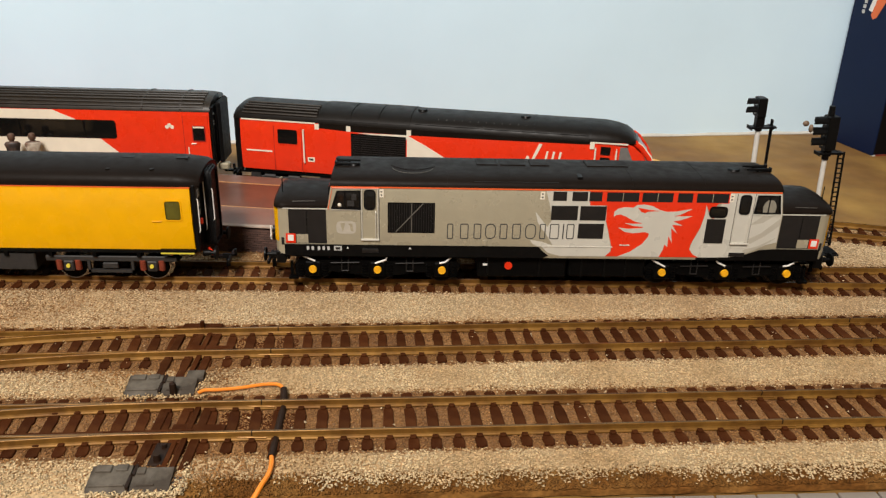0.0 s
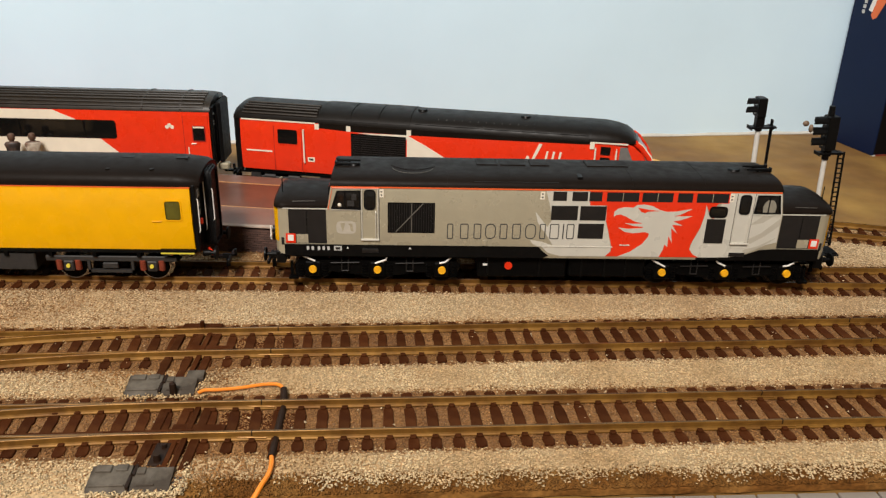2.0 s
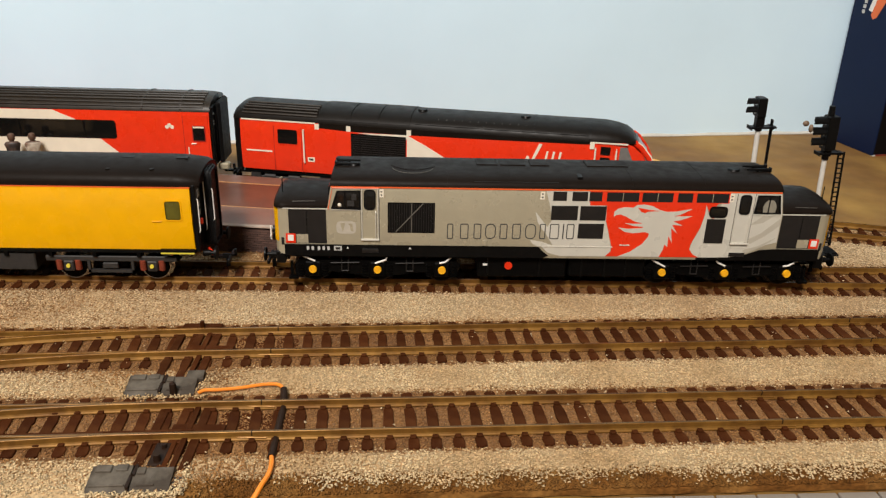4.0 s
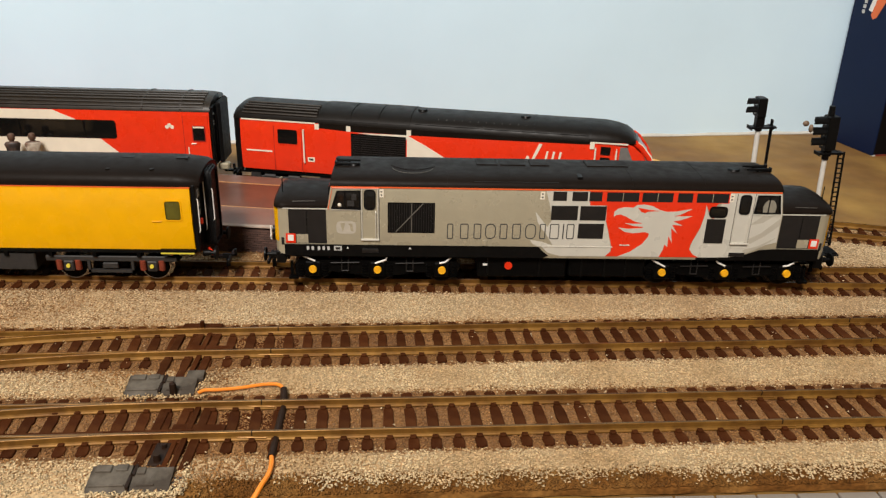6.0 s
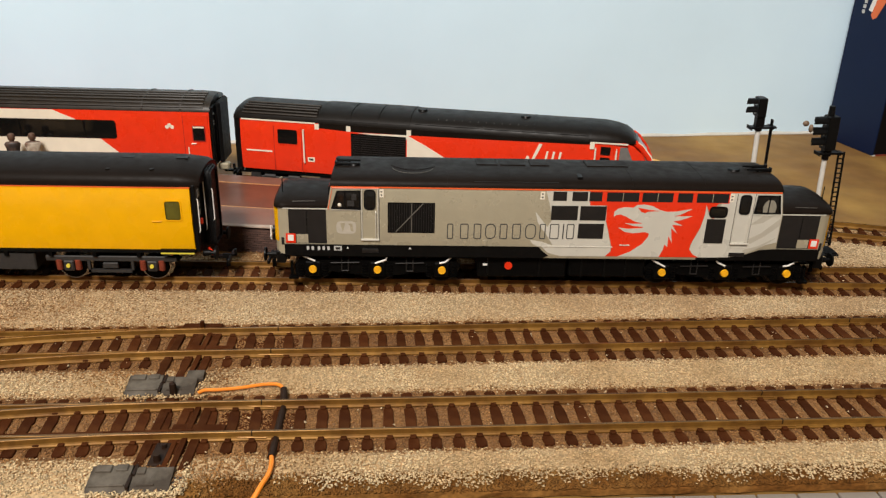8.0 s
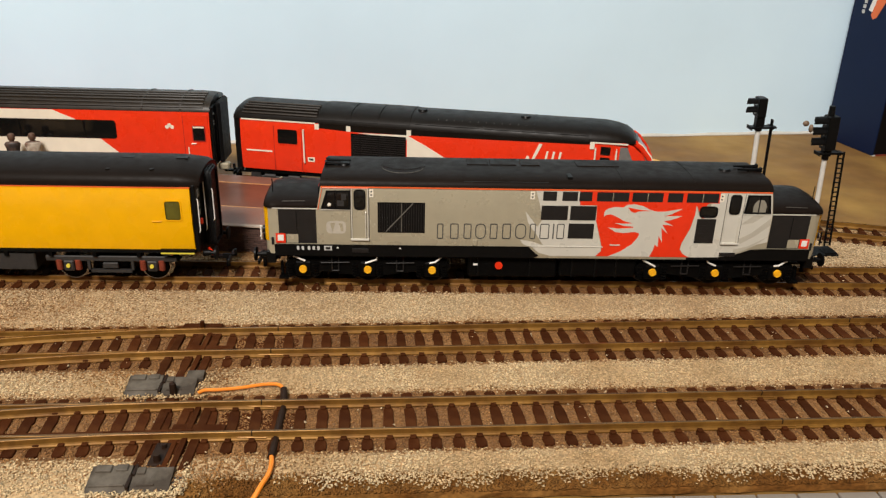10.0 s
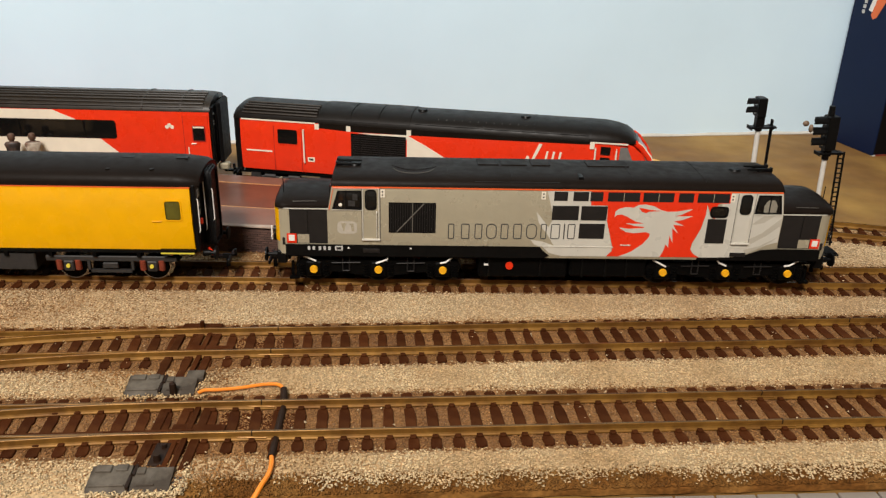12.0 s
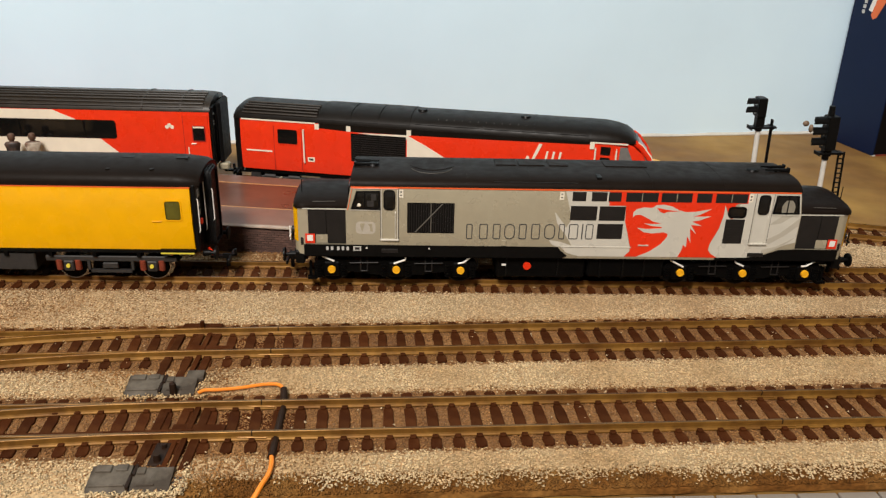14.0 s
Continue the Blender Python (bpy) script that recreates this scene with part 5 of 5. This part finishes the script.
# ---- colour light signals ----
def signal_head(s, z0, n, step, depth, shift):
    """A black head that faces -x, with a hood over each lens."""
    h = strip("signal_head", s, shift - 1.0, shift + depth, z0, z0 + n * step + 1.0, -3.1, 3.1, M_BLACK, "black signal head", 0.4)
    for k in range(n):
        z = z0 + 0.7 + (k + 0.5) * step
        bm = B()
        for a in range(9):
            t0, t1 = radians(-10 + a * 22.2), radians(-10 + (a + 1) * 22.2)
            ps = [(x, (0.6 * step - 0.2) * math.cos(t) * q, z + 0.5 * step * math.sin(t) * q) for x in (shift - 1.15 * step - 0.7 + 1.2 * math.cos(t0), shift - 1.0) for t in (t0, t1) for q in (1.0,)]
            v = [bm.verts.new(c) for c in (ps[0], ps[1], ps[3], ps[2])]
            u = [bm.verts.new((c.co.x, c.co.y * 0.84, z + (c.co.z - z) * 0.84)) for c in v]
            bm.faces.new(v)
            bm.faces.new(u[::-1])
            for i in range(4):
                bm.faces.new((v[i], u[i], u[(i + 1) % 4], v[(i + 1) % 4]))
        part("hood", bm, M_BLACK, h, "black lens hood")
        bm = B()
        cyl(bm, (shift - 1.3, 0, z), (shift - 0.9, 0, z), 1.5, 14)
        part("lens", bm, M_LENS, h, "unlit clear lens")
    return h


def signal(x, y, post_top, deck, head_z, n, step, depth, ladder, label):
    s = thing("colour_light_signal", x + 2.2, y, -0.7, 0, label, "signal", "signals beside the track")
    s.matrix_basis = pose((x + 2.2) * MM, y * MM, -0.7 * MM, 0, -2.4, 0)
    bm = B()
    box(bm, -3.5, 11.5, -8.0, 3.5, -0.6, 1.2, 0.3)
    box(bm, 5.0, 11.0, -7.0, -1.0, 1.0, 1.8, 0.2)
    part("base", bm, M_BLACK, s, "black signal base plate")
    bm = B()
    cyl(bm, (0, 0, 1), (0, 0, post_top), 1.15, 16)
    part("post", bm, M_POST, s, "off-white round post", True)
    bm = B()
    cyl(bm, (0, 0, post_top - 0.4), (0, 0, head_z + 0.4), 1.6, 14)
    box(bm, -1.9, 1.9, -1.8, 1.8, post_top + 1.4, head_z + 0.2, 0.3)
    part("neck", bm, M_BLACK, s, "", True)
    bm = B()
    box(bm, -4.4, 7.6, -2.4, 2.4, deck, deck + 0.9, 0.1)
    box(bm, -4.4, -3.9, -2.9, 2.9, deck - 0.4, deck + 1.2)
    box(bm, 5.4, 5.9, -2.9, 2.9, deck - 0.4, deck + 1.2)
    part("deck", bm, M_BLACK, s, "small black working deck")
    signal_head(s, head_z, n, step, depth, -1.4)
    l = B()
    (xt, zt), (xb, zb) = ladder
    wide, deep = (1.5, 0.3) if n > 2 else (0.2, 0.9)
    for d in (-1, 1):
        tube(l, [(xt + d * wide, 1.2 + d * deep, zt), (xb + d * wide, 1.2 + d * deep, zb)], 0.55, 6)
    k = 0
    while zb + 2.4 * k < zt - 1:
        z = zb + 1.6 + 2.4 * k
        q = xb + (xt - xb) * (z - zb) / (zt - zb)
        box(l, q - wide, q + wide, 1.2 - deep, 1.2 + deep, z - 0.25, z + 0.25)
        k += 1
    part("ladder", l, M_BLACK, s, "black ladder with rungs")
    return s


M_POST = mat("off_white_post", (0.62, 0.58, 0.52), 0.45, vary=0.08, scale=300)
M_LENS = mat("grey_lens", (0.30, 0.30, 0.28), 0.12)
M_BLOB = mat("dull_brown_blob", (0.16, 0.10, 0.06), 0.6, vary=0.3, scale=400)
s1 = signal(101.0, 35, 61.2, 62.0, 67.6, 2, 3.9, 3.0, ((6.6, 65.5), (6.0, 1.0)), "slim two-lens signal with off-white post and black head")
s2 = signal(135.0, 35, 47.8, 50.2, 52.4, 3, 5.0, 4.2, ((8.2, 50.4), (9.6, 2.4)), "taller three-lens signal with ladder and black head")
bm = B()
cyl(bm, (-0.6, 0, 68.0), (-0.6, 0, 73.0), 1.6, 14, 1.3)
part("finial", bm, M_BLACK, s2, "", True)
# Two brown blobs of unknown kind, joined to the signal by an added arm.
bm = B()
tube(bm, [(-1, 1.5, 60.5), (-8, 1.5, 62.8)], 0.22, 6)
bmesh.ops.create_uvsphere(bm, u_segments=10, v_segments=7, radius=1.5, matrix=Matrix.Translation((-11.0, 1.5, 64.6)) @ Matrix.Diagonal((1, 0.8, 0.9, 1)))
bmesh.ops.create_uvsphere(bm, u_segments=10, v_segments=7, radius=1.6, matrix=Matrix.Translation((-8.3, 1.5, 62.2)) @ Matrix.Diagonal((0.65, 0.8, 1.25, 1)))
part("route_lamp", bm, M_BLOB, s2, "two dull brown blobs on an added thin arm", True)


# ---- navy product box standing by the wall ----
def product_box():
    b = thing("product_box", 256.4, 263.5, -1.6, -80.2, "tall navy card box standing on the board by the wall", "box")
    W_, D_, H_ = 53.1, 150.0, 210.0
    bm = B()
    box(bm, 0, W_, 0, D_, 0, H_, 0.4)
    part("carton", bm, M_NAVY, b, "navy printed card carton")
    strip("card_edge", b, -0.35, 0.6, -0.35, 0.6, 0.3, H_ - 0.5, M_CARD, "pale raw card edge")
    # Black card coloured darker still to carry the shadow low on this side.
    strip("dark_side", b, W_ - 0.05, W_ + 0.25, 1.6, D_ - 1, 0.5, 22, M_DARKCARD, "black printed lower side, darkened for the shadow there")
    strip("red_corner", b, W_ - 0.6, W_ + 0.3, -0.25, 1.2, 2.6, 18, M_BUFF, "dark red printed corner")
    strip("worn_corner", b, W_ - 2.2, W_ + 0.35, -0.3, 0.8, 0.2, 2.4, M_CARD, "pale worn card corner", 0.1)

    def across(pts):
        return [(-3.1 + 1.335 * x, z * 1.02) for x, z in pts]

    lg = panel("emblem_patch", b, across([(17.5, 91), (19.5, 88.5), (22, 90), (26, 100), (28.5, 114), (22.5, 114), (19.5, 100)]), 0, M_ORANGE, "orange printed emblem", 0.2)
    panel("emblem_edge", lg, across([(15.2, 94), (18.0, 93.2), (19.6, 101), (22.6, 114), (19.5, 114)]), -0.1, M_WHITE, "", 0.2)
    for k in range(7):
        z = 91.5 + k * 3.4
        panel("print_bar", b, across(rect(10.2 + 0.25 * k, 12.2 + 0.25 * k, z, z + 2.4)), 0, M_PALETEXT, "", 0.2)
    return b


product_box()


# ---- turnout rails, tie bars and point motors ----
def turnout_rails(track, k, toe, radius, far):
    """The diverging road: two rails that leave the straight ones to the front."""
    for side in (-8.25, 8.25):
        pts = []
        for i in range(26):
            x = toe - (toe - far) * i / 25
            d = (toe - x) ** 2 / (2 * radius)
            pts.append((x, line_y(k, x) + side - d - 0.05))
        rail_part("turnout_rail", pts, track, "weathered brassy turnout rail", 0.04)


turnout_rails(mid_track, 1, -140, 470, -330)
turnout_rails(front_track, 2, -135, 520, -320)


bm = B()
loft(bm, [[(x, line_y(2, x) + o + d, z) for d, z in ((-0.45, 0.0), (-0.45, 2.3), (0.45, 2.3), (0.45, 0.0))] for x, o in ((-126.0, -6.75), (-150.0, -7.1), (-190.0, -7.35))])
part("switch_blade", bm, M_SLEEPER, front_track, "dull brown switch blade beside the rail")


def long_sleeper(track, x, y0, y1, w=2.9, z1=0.35):
    bm = B()
    box(bm, x - w / 2, x + w / 2, y0, y1, -1.3, z1, 0.2)
    part("long_sleeper", bm, M_SLEEPER, track)


for x in (-146.5, -139.5, -133.0):
    long_sleeper(mid_track, x, line_y(1, x) - 22.5, line_y(1, x) + 14)
for x in (-138.5, -131.5, -125.0):
    long_sleeper(front_track, x, line_y(2, x) - 23, line_y(2, x) + 14)
bm = B()
box(bm, -147.5, -132.5, -50.4, -47.0, -0.9, 0.9, 0.3)
cyl(bm, (-139.8, -50.2, 0.2), (-139.8, -50.2, 3.4), 0.85, 10)
part("tie_bar_end", bm, M_SLEEPER, mid_track, "brown tie bar end with a peg")
for tr, x, y, n in ((mid_track, -136.0, line_y(1, -136), 1), (front_track, -128.2, line_y(2, -128), 2)):
    bm = B()
    box(bm, x - 0.9, x + 0.9, y - 24, y + 10, -0.3, 0.75, 0.15)
    box(bm, x - 5.4, x + 11.0, y - 4.8, y - 1.2, -0.6, 0.5, 0.2)
    part("tie_bar", bm, M_SLEEPER, tr, "dark brown sliding tie bar")
    bm = B()
    box(bm, x + 8, x + 34, y - 6.6, y + 6.6, -1.5, -0.8, 0.2)
    part("web_plate", bm, M_SLEEPER, tr)


bm = B()
box(bm, -135.9, -131.4, -132.0, -121.4, -1.0, 0.5, 0.3)
cyl(bm, (-133.4, -129.8, 0.0), (-133.4, -129.8, 2.6), 1.3, 12, 1.0)
cyl(bm, (-133.0, -124.0, 0.0), (-133.0, -124.0, 1.8), 0.9, 10, 0.7)
part("drive_rod", bm, M_TIE, front_track, "dark point motor drive rod", True)


def point_motor(x, y, rz, label, peg=None):
    """A solenoid motor in two moulded halves with sloping tops, ridges, lugs and a stepped joint."""
    m = thing("point_motor", x, y, -1.5, rz, label, "point motor", "point motors beside the turnouts")

    def block(name, x0, x1, y0, y1, zf, zb, bev, note):
        bm = B()
        loft(bm, [[(q, y0 - 0.4, -1.0), (q, y0, zf - bev), (q, y0 + bev * 1.6, zf), (q, y1 - 0.8, zb), (q, y1, zb - 0.7), (q, y1 + 0.3, -1.0)] for q in (x0, x0 + 0.5, x1 - 0.5, x1)])
        return part(name, bm, M_MOTOR, m, note)

    block("housing", -12.4, -1.3, -5.6, 4.6, 2.5, 3.7, 0.9, "scuffed slate-grey plastic housing")
    block("housing_lid", -0.9, 10.2, -5.0, 4.0, 2.1, 3.2, 0.7, "scuffed slate-grey plastic lid")
    if peg:
        block("end_lug", 6.2, 11.8, 2.4, 7.4, 3.0, 3.6, 0.3, "raised plastic end lug")
    block("end_clip", 10.0, 12.8, -3.4, 1.6, 1.2, 1.6, 0.2, "")
    for q0, q1, y0, y1, z in ((-11.4, -6.8, 1.2, 4.0, 4.1), (-5.8, -2.4, 1.6, 4.2, 4.0), (-11.8, -2.0, -4.0, -3.3, 3.15), (0.2, 2.6, 0.6, 3.4, 3.5), (1.0, 6.0, -3.6, -3.0, 2.7)):
        strip("ridge", m, q0, q1, 1.6, z, y0, y1, M_MOTOR, "", 0.25)
    for q in (-10.4, -4.0, 3.0, 8.4):
        strip("fixing_lug", m, q - 1.3, q + 1.3, -0.8, 0.9, -7.2, -5.2, M_MOTOR, "", 0.25)
    bm = B()
    plate(bm, [(-1.5, -1.0), (-0.7, -1.0), (-0.7, 3.0), (-1.5, 3.3)], -5.0, 0.2)
    plate(bm, [(-0.9, -1.0), (-0.1, -1.0), (-0.1, 3.25), (-0.9, 3.45)], 0.1, 4.6)
    part("joint_gap", bm, M_TIE, m, "dark stepped joint")
    if peg:
        bm = B()
        cyl(bm, (peg[0], peg[1], 0.0), (peg[0], peg[1], 5.6), 1.35, 12, 1.1)
        cyl(bm, (peg[0], peg[1], 5.6), (peg[0], peg[1], 6.1), 0.8, 10, 0.5)
        part("drive_peg", bm, M_TIE, m, "dark drive peg", True)
        strip("peg_foot", m, peg[0] - 3.4, peg[0] + 3.0, -0.6, 1.0, peg[1] - 1.6, peg[1] + 1.0, M_TIE, "", 0.25)
    return m


point_motor(-142.3, -90.2, 2.6, "scuffed slate-grey point motor lying on the ballast", (3.6, -4.6))
point_motor(-137.0, -138.0, 2.6, "slate-grey point motor by the board's edge")


# ---- wires ----
def smooth(points, n=8):
    """A soft curve through points."""
    ps = [Vector(p) for p in points]
    ps = [2 * ps[0] - ps[1]] + ps + [2 * ps[-1] - ps[-2]]
    out = []
    for a, b, c, d in zip(ps, ps[1:], ps[2:], ps[3:]):
        for i in range(n):
            t = i / n
            out.append(0.5 * (2 * b + (c - a) * t + (2 * a - 5 * b + 4 * c - d) * t * t + (3 * b - a - 3 * c + d) * t ** 3))
    return out + [ps[-2]]


w = thing("orange_wire", 0, 0, 0, 0, "orange wire with black sleeve crossing under the track", "wire")
bm = B()
tube(bm, smooth([(-130.2, -95.4, 0.9), (-128.2, -94.2, 1.2), (-124, -93.6, 1.0), (-117, -92.4, 1.0), (-109.5, -90.6, 1.2), (-104.4, -91.2, 1.6), (-102.0, -93.8, 1.4)]), 0.62)
part("wire", bm, M_WIRE, w, "orange plastic wire", True)
bm = B()
tube(bm, smooth([(-102.2, -93.2, 1.0), (-101.6, -97.0, 0.9), (-101.2, -101, -0.4), (-101.0, -112, -0.3), (-100.8, -122, -0.4), (-100.6, -128.6, 0.4)]), 1.2, 10)
part("sleeve", bm, M_TIE, w, "black wire sleeve", True)
bm = B()
tube(bm, smooth([(-100.6, -127.6, 0.6), (-99.8, -132, 0.9), (-100.0, -137, 0.9), (-101.2, -141, 0.6), (-103.4, -146.0, -1.6), (-105.4, -151, -3.0)]), 0.74)
part("wire", bm, M_WIRE, w, "orange plastic wire", True)

# ---- tiled ledge in front of the board ----
bm = B()
box(bm, -5.8, 5.8, -11.8, 11.8, -2.5, 2.5, 0.25)
bmesh.ops.scale(bm, vec=(MM, MM, MM), verts=bm.verts)
tile_mesh = bpy.data.meshes.new("tile")
bm.to_mesh(tile_mesh)
bm.free()
tile_mesh.materials.append(M_TILE)
bm = B()
loft(bm, [[(x, y, z) for y, z in ((-290, -9), (-290, -4.8), (0.031 * x - 140.9, -4.8), (0.031 * x - 140.9, -9))] for x in (-320, 320)])
ledge = tagged(part("ledge", bm, M_GROUT), "ledge of small grey tiles below the board", "ledge", kind="structure")
for row in range(6):
    for k in range(48):
        o = new("tile", tile_mesh)
        o.matrix_basis = pose((-282 + k * 12.2) * MM, (-153.0 + 0.031 * (-282 + k * 12.2) - row * 24.2) * MM, -6.0 * MM, 0, 0, 1.78)
        o.parent = ledge

# rail joiners on the tracks, with the gap between the rail ends
for tr, k, x in ((mid_track, 1, -110.5), (front_track, 2, -108.0), (mid_track, 1, 118.0), (front_track, 2, 60.0)):
    for side in (-8.25, 8.25):
        bm = B()
        for d in (-0.75, 0.75):
            box(bm, x - 4.5, x + 4.5, line_y(k, x) + side + d * 0.85 - 0.2, line_y(k, x) + side + d * 0.85 + 0.2, -0.1, 0.7, 0.1)
        part("rail_joiner", bm, M_RAIL, tr, "weathered rail joiner")
        bm = B()
        box(bm, x - 0.2, x + 0.2, line_y(k, x) + side - 0.56, line_y(k, x) + side + 0.56, 1.0, 2.53)
        part("rail_gap", bm, M_TIE, tr, "dark gap between rail ends")


def stray_place(rng, count):
    x = rng.uniform(-240, 180, count)
    out = []
    for a in x:
        k = int(rng.integers(0, 3))
        out.append((a, line_y(k, a) + rng.uniform(-15, 15), rng.uniform(-0.1, 0.2)))
    return np.array(out)


grains("stray_ballast", 260, stray_place, 0.42, M_STONEPALE, "stray pale ballast grains on the sleepers", "ballast", 9)

# torn lower edge of the painted backdrop along the board
bm = B()
pts = [(-420 + 12 * i, 0.5 + 0.35 * math.sin(i * 1.7) + 0.3 * math.sin(i * 0.63)) for i in range(71)]
loft(bm, [[(x, -0.9, -1.7), (x, -1.3, -1.0 + 0.5 * h), (x, 0.0, 0.2 + h), (x, 0.2, -1.7)] for x, h in pts])
edge = tagged(part("trim", bm, M_CARD), "pale torn lower edge of the backdrop", "trim", kind="structure")
edge.matrix_basis = pose(0, 0.2403, 0, 0, 0, 7.2)


def motor_place(rng, count):
    """Loose grains pushed up against the point motors."""
    out = []
    for _ in range(count):
        cx, cy = ((-142.3, -90.2), (-137.0, -138.0))[int(rng.integers(0, 2))]
        side = int(rng.integers(0, 4))
        a = rng.uniform(-1, 1)
        dx, dy = ((a * 13, -6.6), (a * 13, -6.0), (-13.0, a * 6), (13.4, a * 6))[side]
        out.append((cx + dx + rng.normal(0, 0.7), cy + dy + rng.normal(0, 0.6), rng.uniform(-0.6, 0.7)))
    return np.array(out)


grains("motor_ballast", 1000, motor_place, 0.45, M_STONE, "loose ballast grains heaped against the point motors", "ballast", 12)


def slab(name, a, material, label, category):
    bm = B()
    box(bm, *a)
    return tagged(part(name, bm, material), label, category, kind="structure")


bw = slab("wall_back", (-1900, 1900, 0, 40, -30, 1500), M_WALL, "pale blue painted wall behind the layout", "wall")
bw.matrix_basis = pose(0, 0.2403, 0, 0, 0, 7.2)
# Unseen walls and ceiling added; their dark colour keeps bounced light low.
slab("wall_front", (-1900, 1900, -1740, -1700, -30, 1500), M_ROOM, "unseen room wall, dark to limit bounced light", "wall")
slab("wall_west", (-1840, -1800, -1700, 140, -30, 1500), M_ROOM, "unseen room wall, dark to limit bounced light", "wall")
slab("wall_east", (1800, 1840, -1700, 520, -30, 1500), M_ROOM, "unseen room wall, dark to limit bounced light", "wall")
slab("ceiling", (-1900, 1900, -1740, 540, 1500, 1540), M_ROOM, "unseen ceiling, dark to limit bounced light", "ceiling")


def motions():
    """The engine backs up a little, waits, and draws forward; its wheels roll on the rails."""
    rows = ((0.0, 0.0), (8.25, 0.0), (8.7, -0.9), (9.2, -2.2), (9.7, -3.5), (10.1, -4.25), (10.3, -4.4), (10.75, -4.4), (11.0, -3.5), (11.5, -1.5), (12.0, 0.4), (12.5, 2.3), (13.0, 4.2), (13.5, 6.1), (14.0, 7.95))
    walk(engine, [(t, pose((x + 0.15) * MM, 0, 0)) for t, x in rows])
    for w, x0 in engine_wheels:
        walk(w, [(t, pose(x0 * MM, 0, 9.8 * MM, 0, math.degrees(x / 7.3), 0)) for t, x in rows])


motions()
